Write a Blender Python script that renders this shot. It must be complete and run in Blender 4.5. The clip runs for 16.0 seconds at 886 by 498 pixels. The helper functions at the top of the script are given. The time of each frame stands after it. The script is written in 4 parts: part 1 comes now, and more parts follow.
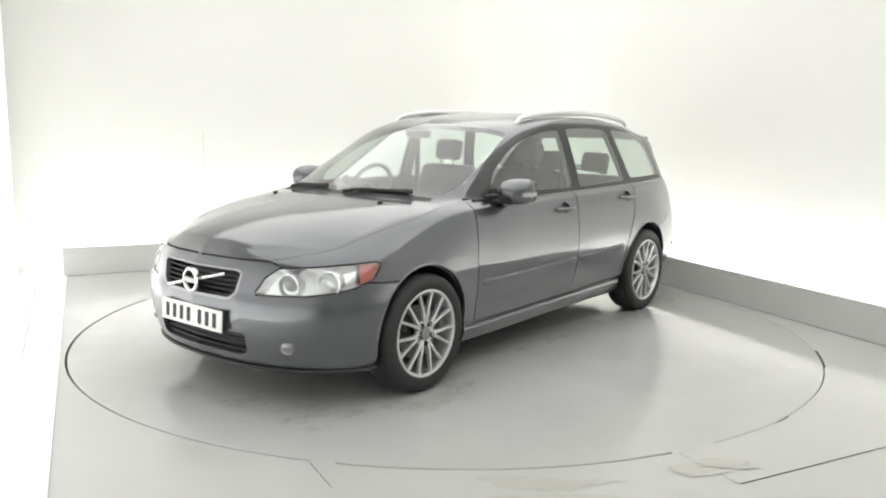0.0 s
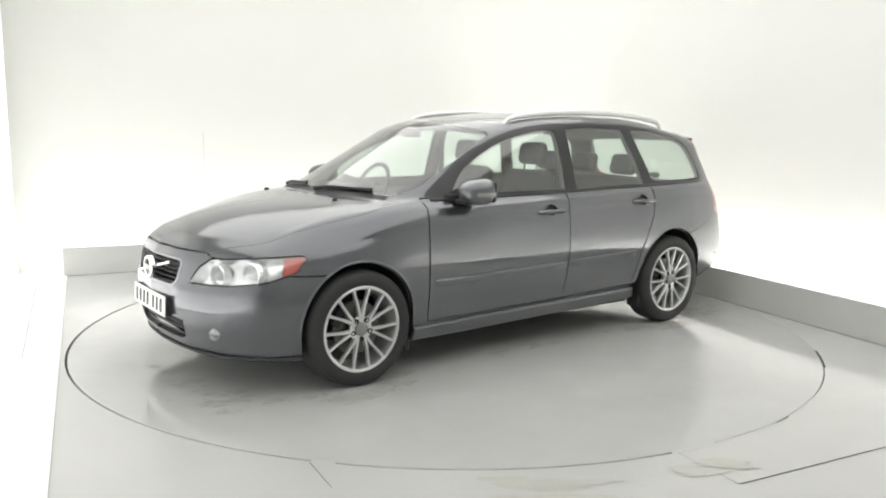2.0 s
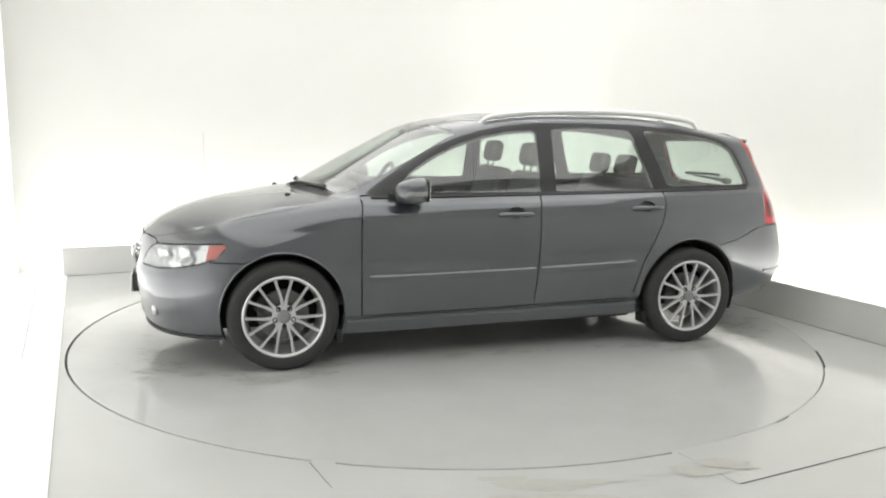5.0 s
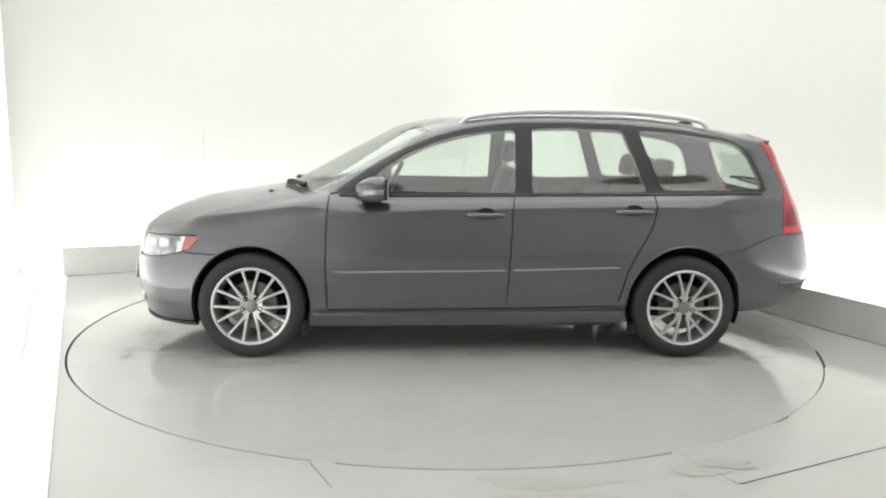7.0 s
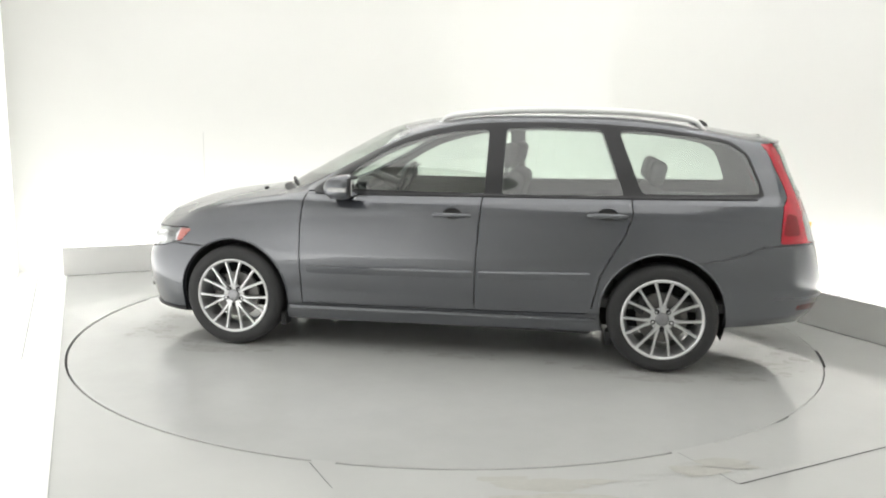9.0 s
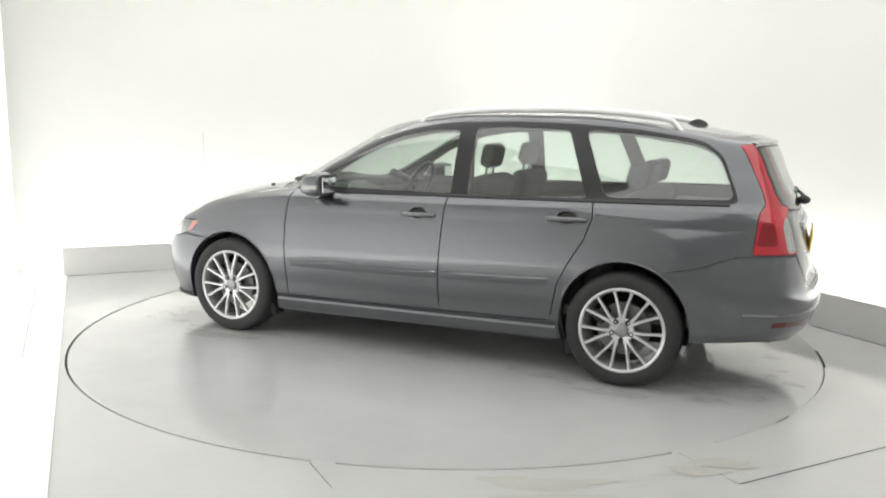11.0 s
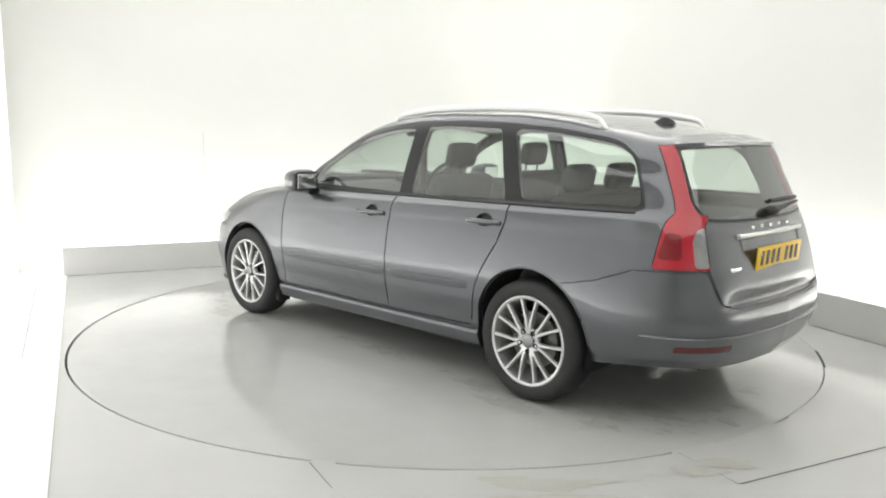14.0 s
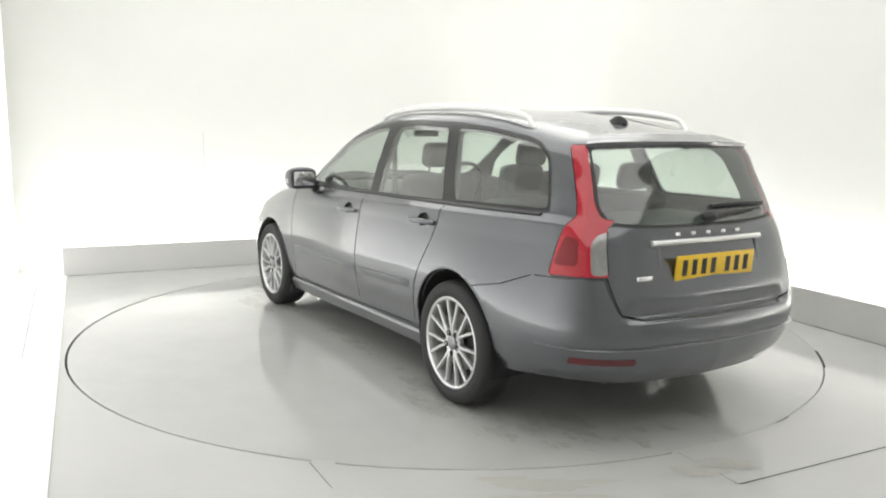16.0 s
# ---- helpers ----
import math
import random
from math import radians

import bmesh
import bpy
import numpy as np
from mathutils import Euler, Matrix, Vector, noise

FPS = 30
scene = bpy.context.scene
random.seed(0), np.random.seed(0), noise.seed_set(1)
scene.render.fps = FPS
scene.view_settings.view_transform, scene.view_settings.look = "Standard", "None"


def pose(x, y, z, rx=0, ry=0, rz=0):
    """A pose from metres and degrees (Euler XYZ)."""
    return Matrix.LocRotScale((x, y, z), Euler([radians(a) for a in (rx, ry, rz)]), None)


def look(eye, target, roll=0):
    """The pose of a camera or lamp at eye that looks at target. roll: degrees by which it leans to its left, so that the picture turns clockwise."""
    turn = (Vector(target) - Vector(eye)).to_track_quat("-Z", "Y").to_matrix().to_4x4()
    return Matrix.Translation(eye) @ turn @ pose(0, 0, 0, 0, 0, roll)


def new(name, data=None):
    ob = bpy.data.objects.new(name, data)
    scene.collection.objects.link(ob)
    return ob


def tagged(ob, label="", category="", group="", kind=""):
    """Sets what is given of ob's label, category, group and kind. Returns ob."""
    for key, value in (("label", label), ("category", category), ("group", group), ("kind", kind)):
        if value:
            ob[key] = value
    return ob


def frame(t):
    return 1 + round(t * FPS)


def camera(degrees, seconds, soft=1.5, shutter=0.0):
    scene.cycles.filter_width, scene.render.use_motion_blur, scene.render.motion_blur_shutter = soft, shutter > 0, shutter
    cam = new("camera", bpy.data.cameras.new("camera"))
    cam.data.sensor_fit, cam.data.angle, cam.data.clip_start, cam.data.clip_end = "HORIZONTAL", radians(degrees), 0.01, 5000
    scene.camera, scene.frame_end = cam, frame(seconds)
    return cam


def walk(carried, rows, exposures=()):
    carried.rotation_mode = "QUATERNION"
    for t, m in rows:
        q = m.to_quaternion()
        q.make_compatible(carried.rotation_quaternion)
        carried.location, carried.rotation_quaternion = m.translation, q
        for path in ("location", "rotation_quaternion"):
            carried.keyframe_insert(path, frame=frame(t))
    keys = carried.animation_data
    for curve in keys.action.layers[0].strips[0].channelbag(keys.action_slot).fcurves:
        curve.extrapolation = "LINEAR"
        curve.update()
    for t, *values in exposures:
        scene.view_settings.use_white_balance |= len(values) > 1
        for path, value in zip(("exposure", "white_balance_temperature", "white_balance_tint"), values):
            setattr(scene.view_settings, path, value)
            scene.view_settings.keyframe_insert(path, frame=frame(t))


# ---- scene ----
cam = camera(57.7, 16.0, soft=2.0)
EYE = Vector((0, -5.6126, 1.4047))
PAN, TILT, ROLL = radians(-0.2526), radians(-8.7267), 0.886
aim = EYE + Vector((math.sin(PAN) * math.cos(TILT), math.cos(PAN) * math.cos(TILT), math.sin(TILT)))
walk(cam, [(0.0, look(EYE, aim, ROLL)), (16.0, look(EYE, aim, ROLL))])

# ---- world and light ----
scene.view_settings.exposure = 0.0
world = bpy.data.worlds.new("world")
scene.world = world
world.use_nodes = True
world.node_tree.nodes["Background"].inputs[0].default_value = (0.9, 0.95, 1.0, 1)
world.node_tree.nodes["Background"].inputs[1].default_value = 0.05

TURN_R = 2.458          # turntable radius
ROOM = radians(27.2)    # the studio stands at an angle to the camera
E1 = Vector((math.cos(ROOM), math.sin(ROOM), 0))
E2 = Vector((-math.sin(ROOM), math.cos(ROOM), 0))
SKEW = 0.05             # the side walls are not quite square to the back
ROOM_M = Matrix.Rotation(ROOM, 4, "Z") @ Matrix(((1, SKEW, 0, 0), (0, 1, 0, 0), (0, 0, 1, 0), (0, 0, 0, 1)))


# ---- materials ----
def mat(name, base, rough=0.5, metal=0.0, coat=0.0, noise_amt=0.0, noise_scale=8.0, bump=0.0, bump_scale=200.0,
        rough_amt=0.0, emit=None, strength=0.0, trans=0.0, ior=1.45, spec=0.5, object_space=True):
    m = bpy.data.materials.new(name)
    m.use_nodes = True
    nt = m.node_tree
    b = nt.nodes["Principled BSDF"]
    b.inputs["Base Color"].default_value = (*base, 1)
    b.inputs["Roughness"].default_value = rough
    b.inputs["Metallic"].default_value = metal
    b.inputs["Coat Weight"].default_value = coat
    b.inputs["Coat Roughness"].default_value = 0.03
    b.inputs["Transmission Weight"].default_value = trans
    b.inputs["IOR"].default_value = ior
    b.inputs["Specular IOR Level"].default_value = spec
    if emit:
        b.inputs["Emission Color"].default_value = (*emit, 1)
        b.inputs["Emission Strength"].default_value = strength
    tc = nt.nodes.new("ShaderNodeTexCoord")
    if noise_amt or rough_amt:
        n1 = nt.nodes.new("ShaderNodeTexNoise")
        n1.inputs["Scale"].default_value = noise_scale
        n1.inputs["Detail"].default_value = 6
        n1.inputs["Roughness"].default_value = 0.65
        nt.links.new(tc.outputs["Object"], n1.inputs["Vector"])
        if noise_amt:
            r = nt.nodes.new("ShaderNodeMapRange")
            r.inputs["To Min"].default_value = 1 - noise_amt
            r.inputs["To Max"].default_value = 1 + noise_amt
            nt.links.new(n1.outputs["Fac"], r.inputs["Value"])
            mx = nt.nodes.new("ShaderNodeVectorMath")
            mx.operation = "MULTIPLY"
            mx.inputs[0].default_value = base
            nt.links.new(r.outputs["Result"], mx.inputs[1])
            nt.links.new(mx.outputs["Vector"], b.inputs["Base Color"])
        if rough_amt:
            r2 = nt.nodes.new("ShaderNodeMapRange")
            r2.inputs["From Min"].default_value = 0.3
            r2.inputs["From Max"].default_value = 0.7
            r2.inputs["To Min"].default_value = max(0.0, rough - rough_amt)
            r2.inputs["To Max"].default_value = rough + rough_amt
            nt.links.new(n1.outputs["Fac"], r2.inputs["Value"])
            nt.links.new(r2.outputs["Result"], b.inputs["Roughness"])
    if bump:
        n2 = nt.nodes.new("ShaderNodeTexNoise")
        n2.inputs["Scale"].default_value = bump_scale
        n2.inputs["Detail"].default_value = 4
        nt.links.new(tc.outputs["Object"], n2.inputs["Vector"])
        bp = nt.nodes.new("ShaderNodeBump")
        bp.inputs["Strength"].default_value = bump
        bp.inputs["Distance"].default_value = 0.002
        nt.links.new(n2.outputs["Fac"], bp.inputs["Height"])
        nt.links.new(bp.outputs["Normal"], b.inputs["Normal"])
    return m


M_WALL = mat("white wall paint", (0.79, 0.79, 0.765), 0.6, noise_amt=0.015, noise_scale=0.7, bump=0.05, bump_scale=60)
M_CEIL = mat("ceiling paint", (0.8, 0.8, 0.78), 0.7, noise_amt=0.01, noise_scale=1.0)
M_DIM = mat("pale entrance wall", (0.66, 0.66, 0.64), 0.7, noise_amt=0.08, noise_scale=1.2)
M_UP = mat("upstand board", (0.60, 0.60, 0.585), 0.45, noise_amt=0.03, noise_scale=3.0)
M_FLOOR = mat("grey floor paint", (0.50, 0.505, 0.49), 0.16, noise_amt=0.06, noise_scale=1.3, rough_amt=0.05, bump=0.02, bump_scale=25)
M_TABLE = mat("turntable paint", (0.47, 0.475, 0.462), 0.09, noise_amt=0.10, noise_scale=2.2, rough_amt=0.05, bump=0.02, bump_scale=25)
M_GAP = mat("dark joint", (0.05, 0.05, 0.05), 0.9)
M_TUBE = mat("strip light", (1, 1, 1), 0.5, emit=(1.0, 1.0, 0.98), strength=40.0)
M_WASH = mat("wall wash glow", (0.8, 0.8, 0.78), 0.5, emit=(1.0, 1.0, 0.98), strength=1.0)
M_PANEL = mat("ceiling light diffuser", (1, 1, 1), 0.5, emit=(1.0, 0.995, 0.965), strength=1.06)
M_SPOT = mat("darker glossy paint", (0.425, 0.428, 0.41), 0.05, noise_amt=0.25, noise_scale=14.0, rough_amt=0.05)
M_STAIN = mat("worn concrete stain", (0.475, 0.47, 0.435), 0.2, noise_amt=0.15, noise_scale=9.0, rough_amt=0.06)


def fade_wash(m, low, top, tall):
    """Light washing up the wall, as emission: it falls off upwards, and towards the entrance."""
    nt = m.node_tree
    tc = nt.nodes.new("ShaderNodeTexCoord")
    xyz = nt.nodes.new("ShaderNodeSeparateXYZ")
    nt.links.new(tc.outputs["Object"], xyz.inputs["Vector"])
    r = nt.nodes.new("ShaderNodeMapRange")
    r.inputs["From Min"].default_value, r.inputs["From Max"].default_value = tall, 0.0
    p = nt.nodes.new("ShaderNodeMath")
    p.operation = "POWER"
    p.inputs[1].default_value = 2.6
    f = nt.nodes.new("ShaderNodeMath")
    f.operation = "MULTIPLY_ADD"
    f.inputs[1].default_value, f.inputs[2].default_value = low - top, top
    nt.links.new(xyz.outputs["Z"], r.inputs["Value"])
    nt.links.new(r.outputs["Result"], p.inputs[0])
    nt.links.new(p.outputs["Value"], f.inputs[0])
    along = nt.nodes.new("ShaderNodeVectorMath")
    along.operation = "DOT_PRODUCT"
    along.inputs[1].default_value = E2
    nt.links.new(tc.outputs["Object"], along.inputs[0])
    q = nt.nodes.new("ShaderNodeMapRange")
    q.interpolation_type = "SMOOTHSTEP"
    q.inputs["From Min"].default_value, q.inputs["From Max"].default_value = -4.6, -1.2
    nt.links.new(along.outputs["Value"], q.inputs["Value"])
    g = nt.nodes.new("ShaderNodeMath")
    g.operation = "MULTIPLY"
    nt.links.new(f.outputs["Value"], g.inputs[0])
    nt.links.new(q.outputs["Result"], g.inputs[1])
    nt.links.new(g.outputs["Value"], nt.nodes["Principled BSDF"].inputs["Emission Strength"])


fade_wash(M_WASH, 2.4, 0.35, 2.4)


# ---- mesh helpers ----
def shade(me, angle=40):
    me.polygons.foreach_set("use_smooth", [True] * len(me.polygons))
    me.set_sharp_from_angle(angle=radians(angle))


def obj(name, bm, material, parent=None, smooth=None):
    me = bpy.data.meshes.new(name)
    bm.to_mesh(me)
    bm.free()
    if smooth:
        shade(me, smooth)
    for m in material if isinstance(material, (list, tuple)) else [material]:
        me.materials.append(m)
    ob = new(name, me)
    if parent:
        ob.parent = parent
    return ob


def part(name, bm, material, parent, label="", smooth=40):
    ob = obj(name, bm, material, parent, smooth)
    if label:
        ob["label"] = label
    return ob


def box_bm(x0, x1, y0, y1, z0, z1, bevel=0.0, m=None, seg=2):
    bm = bmesh.new()
    bmesh.ops.create_cube(bm, size=1)
    bmesh.ops.scale(bm, vec=(x1 - x0, y1 - y0, z1 - z0), verts=bm.verts)
    bmesh.ops.translate(bm, vec=((x0 + x1) / 2, (y0 + y1) / 2, (z0 + z1) / 2), verts=bm.verts)
    if bevel:
        bmesh.ops.bevel(bm, geom=bm.edges[:], offset=bevel, segments=seg, affect="EDGES", profile=0.5)
    if m is not None:
        bm.transform(m)
    return bm


def join(*bms):
    out = bmesh.new()
    for b in bms:
        me = bpy.data.meshes.new("tmp")
        b.to_mesh(me)
        out.from_mesh(me)
        bpy.data.meshes.remove(me)
        b.free()
    return out


def setting(name, bm, material, label, category, smooth=None):
    return tagged(obj(name, bm, material, None, smooth), label, category, kind="structure")


# ---- the studio ----
EDGE = 2.50     # floor half width, across
BACK = 2.95     # upstand behind the turntable
GAP = 0.44      # light trough between upstand and wall
FRONT = -6.4
UP = 0.258      # upstand height
CEIL = 3.3
MARK = -1.20    # place of a joint in the back wall


def build_floor():
    # floor sheet with a round hole for the turntable
    bm = bmesh.new()
    n = 160
    ring = [bm.verts.new(((TURN_R + 0.014) * math.cos(2 * math.pi * i / n), (TURN_R + 0.014) * math.sin(2 * math.pi * i / n), 0)) for i in range(n)]
    outer = []
    for i in range(n):
        a = 2 * math.pi * i / n
        d = Vector((math.cos(a), math.sin(a)))
        ks = []
        for v, lim in ((d.x, EDGE if d.x > 0 else -EDGE), (d.y, BACK if d.y > 0 else FRONT)):
            if abs(v) > 1e-6:
                ks.append(lim / v)
        k = min(ks)
        outer.append(bm.verts.new((d.x * k, d.y * k, 0)))
    for v in ring:      # the round hole stays round in the skewed room
        v.co.x -= SKEW * v.co.y
    for i in range(n):
        j = (i + 1) % n
        bm.faces.new((ring[i], outer[i], outer[j], ring[j]))
    low = [bm.verts.new((v.co.x, v.co.y, -0.03)) for v in ring]
    for i in range(n):
        j = (i + 1) % n
        bm.faces.new((low[i], ring[i], ring[j], low[j]))
    # corners of the sheet
    for sx, sy in ((EDGE, BACK), (-EDGE, BACK), (EDGE, FRONT), (-EDGE, FRONT)):
        c = bm.verts.new((sx, sy, 0))
        near = sorted(outer, key=lambda v: (v.co - c.co).length)
        a = min((v for v in outer if abs(v.co.x - sx) < 1e-5), key=lambda v: (v.co - c.co).length)
        b = min((v for v in outer if abs(v.co.y - sy) < 1e-5), key=lambda v: (v.co - c.co).length)
        if (a.co - c.co).length > 1e-5 and (b.co - c.co).length > 1e-5:
            try:
                bm.faces.new((a, b, c))
            except ValueError:
                pass
    bmesh.ops.recalc_face_normals(bm, faces=bm.faces)
    bm.transform(ROOM_M)
    setting("floor", bm, M_FLOOR, "grey painted glossy studio floor with worn spots", "floor")
    bm = box_bm(-EDGE - GAP - 0.1, EDGE + GAP + 0.1, FRONT - 0.1, BACK + GAP + 0.1, -0.2, -0.05, m=ROOM_M)
    setting("floor_slab", bm, M_GAP, "dark floor slab under the turntable pit", "floor")


def build_room():
    t = 0.12
    wx = EDGE + GAP
    wy = BACK + GAP
    r = 1.3
    bend = [(wx - r + r * math.cos(a), wy - r + r * math.sin(a)) for a in np.linspace(0, math.pi / 2, 25)]
    bend_out = [(wx - r + (r + t) * math.cos(a), wy - r + (r + t) * math.sin(a)) for a in np.linspace(0, math.pi / 2, 25)]
    bm = bmesh.new()
    inner, outer = bend + [(-wx, wy)], bend_out + [(-wx, wy + t)]
    cols = [[bm.verts.new((x, y, z)) for (x, y), z in ((p, -0.05), (p, CEIL), (q, CEIL), (q, -0.05))] for p, q in zip(inner, outer)]
    for c, d in zip(cols, cols[1:]):
        for i in range(4):
            bm.faces.new((c[i], c[(i + 1) % 4], d[(i + 1) % 4], d[i]))
    bm.faces.new(cols[0])
    bm.faces.new(cols[-1][::-1])
    bmesh.ops.recalc_face_normals(bm, faces=bm.faces)
    bm.transform(ROOM_M)
    setting("wall_back", bm, M_WALL, "smooth white backdrop wall with a rounded corner", "wall", 40)
    for name, b, m, lab in (
        ("wall_right", (wx, wx + t, FRONT, wy - r, -0.05, CEIL), M_WALL, "smooth white painted studio side wall"),
        ("wall_left", (-wx - t, -wx, FRONT, wy + t, -0.05, CEIL), M_WALL, "smooth white painted studio side wall"),
        ("wall_front", (-wx - t, wx + t, FRONT - t, FRONT, -0.05, CEIL), M_DIM, "plain pale entrance wall of the studio")):
        setting(name, box_bm(*b, m=ROOM_M), m, lab, "wall")
    setting("ceiling", box_bm(-wx - t, wx + t, FRONT - t, wy + t, CEIL, CEIL + 0.1, m=ROOM_M), M_CEIL, "white painted studio ceiling", "ceiling")
    th = 0.03
    setting("wall_joint", box_bm(MARK - .003, MARK + .003, wy - .002, wy, 0.80, 1.30, m=ROOM_M), M_UP, "faint grey joint line in the wall", "joint")
    setting("upstand_back", box_bm(-EDGE - th, EDGE + th, BACK, BACK + th, -0.05, UP, 0.004, ROOM_M), M_UP, "low white board along the back wall", "upstand")
    setting("upstand_right", box_bm(EDGE, EDGE + th, FRONT, BACK, -0.05, UP, 0.004, ROOM_M), M_UP, "low white board along the side wall", "upstand")
    # troughs with the strip lights
    setting("trough_back", box_bm(-wx, wx, BACK + th, wy, -0.05, -0.01, m=ROOM_M), M_WALL, "white light trough behind the board", "trough")
    setting("trough_right", box_bm(EDGE + th, wx, FRONT, BACK + th, -0.05, -0.012, m=ROOM_M), M_WALL, "white light trough behind the board", "trough")
    setting("trough_left", box_bm(-wx, -EDGE - 0.0005, FRONT, BACK, -0.05, 0.006, m=ROOM_M), M_WALL, "glossy white step along the floor edge", "trough")


def strip_light(p, q, r=0.02):
    e = new("strip_light")
    d = q - p
    bm = bmesh.new()
    bmesh.ops.create_cone(bm, cap_ends=True, segments=10, radius1=r, radius2=r, depth=d.length)
    bm.transform(Matrix.Translation((p + q) / 2) @ d.to_track_quat("Z", "Y").to_matrix().to_4x4())
    part("tube", bm, M_TUBE, e, "glowing white tube")
    return tagged(e, "glowing white strip light lying in the trough", "strip light", "strip lights")


def build_lights():
    def w(a, b, z):
        return ROOM_M @ Vector((a, b, z))
    for k in range(3):
        a0 = -2.5 + k * 1.75
        strip_light(w(a0, BACK + 0.14, 0.05), w(a0 + 1.55, BACK + 0.14, 0.05))
    for k in range(4):
        b0 = -4.6 + k * 1.9
        strip_light(w(EDGE + 0.14, b0, 0.05), w(EDGE + 0.14, b0 + 1.7, 0.05))
    # tall glowing panels added for the light on the side wall, past the floor edge
    for k in range(4):
        b0 = -4.92 + k * 2.02
        e = new("wall_glow")
        x = -EDGE - GAP
        part("diffuser", box_bm(x + .02, x + .03, b0, b0 + 2.016, .03, 2.38, m=ROOM_M), M_WASH, e, "glowing white diffuser")
        part("backing", box_bm(x, x + .02, b0, b0 + 2.018, .01, 2.40, m=ROOM_M), M_UP, e)
        tagged(e, "tall glowing panel standing in for the light-washed side wall", "light box", "light boxes")
    # ceiling panels, above the picture
    for i in range(3):
        for j in range(4):
            e = new("ceiling_light")
            x, y = (i - 1) * 1.76, (j - 1.5) * 2.1 - 1.15
            m = ROOM_M @ Matrix.Translation((x, y, CEIL - 0.04))
            part("diffuser", box_bm(-0.879, 0.879, -1.049, 1.049, -0.02, 0.0, m=m), M_PANEL, e, "glowing white diffuser")
            part("frame", join(box_bm(-0.87, -0.85, -1.04, 1.04, 0.002, 0.036, m=m), box_bm(0.85, 0.87, -1.04, 1.04, 0.002, 0.036, m=m),
                               box_bm(-0.85, 0.85, -1.04, -1.02, 0.002, 0.036, m=m), box_bm(-0.85, 0.85, 1.02, 1.04, 0.002, 0.036, m=m)), M_UP, e)
            tagged(e, "square white ceiling light panel, lit", "ceiling light", "ceiling lights")


def floor_joint(name, pts, w, z=0.0):
    """A thin dark joint line let into the floor."""
    bm = bmesh.new()
    for p, q in zip(pts, pts[1:]):
        p, q = Vector((*p, z)), Vector((*q, z))
        n = (q - p).normalized().cross(Vector((0, 0, 1))) * w / 2
        bm.faces.new([bm.verts.new(c + Vector((0, 0, 0.0015))) for c in (p - n, p + n, q + n, q - n)])
    bmesh.ops.recalc_face_normals(bm, faces=bm.faces)
    return setting(name, bm, M_GAP, "thin dark joint in the painted floor", "joint")


def stain(cx, cy, rx, ry, seed, z=0.0012):
    """A worn patch with a ragged outline."""
    rnd = random.Random(seed)
    ph = [rnd.uniform(0, 6.28) for _ in range(6)]
    bm = bmesh.new()
    vs = []
    for k in range(48):
        a = 2 * math.pi * k / 48
        r = 1 + sum(0.16 / (1 + 0.5 * i) * math.sin((i + 2) * a + ph[i]) for i in range(6)) + rnd.uniform(-.06, .06)
        vs.append(bm.verts.new((cx + rx * r * math.cos(a), cy + ry * r * math.sin(a), z)))
    bm.faces.new(vs)
    return bm


def build_turntable():
    e = new("turntable")
    bm = bmesh.new()
    bmesh.ops.create_cone(bm, cap_ends=True, segments=180, radius1=TURN_R, radius2=TURN_R, depth=0.04)
    bmesh.ops.bevel(bm, geom=[e for e in bm.edges if all(v.co.z > 0 for v in e.verts)], offset=0.003, segments=1, affect="EDGES")
    bmesh.ops.translate(bm, vec=(0, 0, -0.02), verts=bm.verts)
    part("disc", bm, M_TABLE, e, "glossy grey painted steel disc", smooth=30)
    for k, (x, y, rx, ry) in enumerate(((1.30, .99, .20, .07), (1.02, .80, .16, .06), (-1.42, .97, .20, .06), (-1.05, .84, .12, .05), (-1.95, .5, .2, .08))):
        part("dark_patch", stain(x, y, rx, ry, 20 + k, .0012 + .0003 * k), M_SPOT, e, "darker glossy patch")
    # small darker spots scattered by the wheels, sills and bumpers
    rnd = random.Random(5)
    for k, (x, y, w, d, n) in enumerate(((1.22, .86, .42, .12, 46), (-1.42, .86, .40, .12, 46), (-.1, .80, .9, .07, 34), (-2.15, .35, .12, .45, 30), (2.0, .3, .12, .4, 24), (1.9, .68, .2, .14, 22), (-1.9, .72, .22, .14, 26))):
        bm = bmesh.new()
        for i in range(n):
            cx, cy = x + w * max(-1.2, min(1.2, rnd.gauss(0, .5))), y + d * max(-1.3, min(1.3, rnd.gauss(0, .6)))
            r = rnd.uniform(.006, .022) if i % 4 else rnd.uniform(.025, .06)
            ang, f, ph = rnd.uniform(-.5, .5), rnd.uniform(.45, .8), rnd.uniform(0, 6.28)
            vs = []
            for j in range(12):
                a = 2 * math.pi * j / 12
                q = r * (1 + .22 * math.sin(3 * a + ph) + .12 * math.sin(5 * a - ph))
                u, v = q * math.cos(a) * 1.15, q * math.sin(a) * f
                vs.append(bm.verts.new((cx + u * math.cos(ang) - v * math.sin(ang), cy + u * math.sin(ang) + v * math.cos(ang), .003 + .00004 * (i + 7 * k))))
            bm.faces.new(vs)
        part("dark_spots", bm, M_SPOT, e, "small darker glossy spots")["kind"] = "stuff"
    tagged(e, "large round grey car turntable flush with the floor", "turntable")
    return e


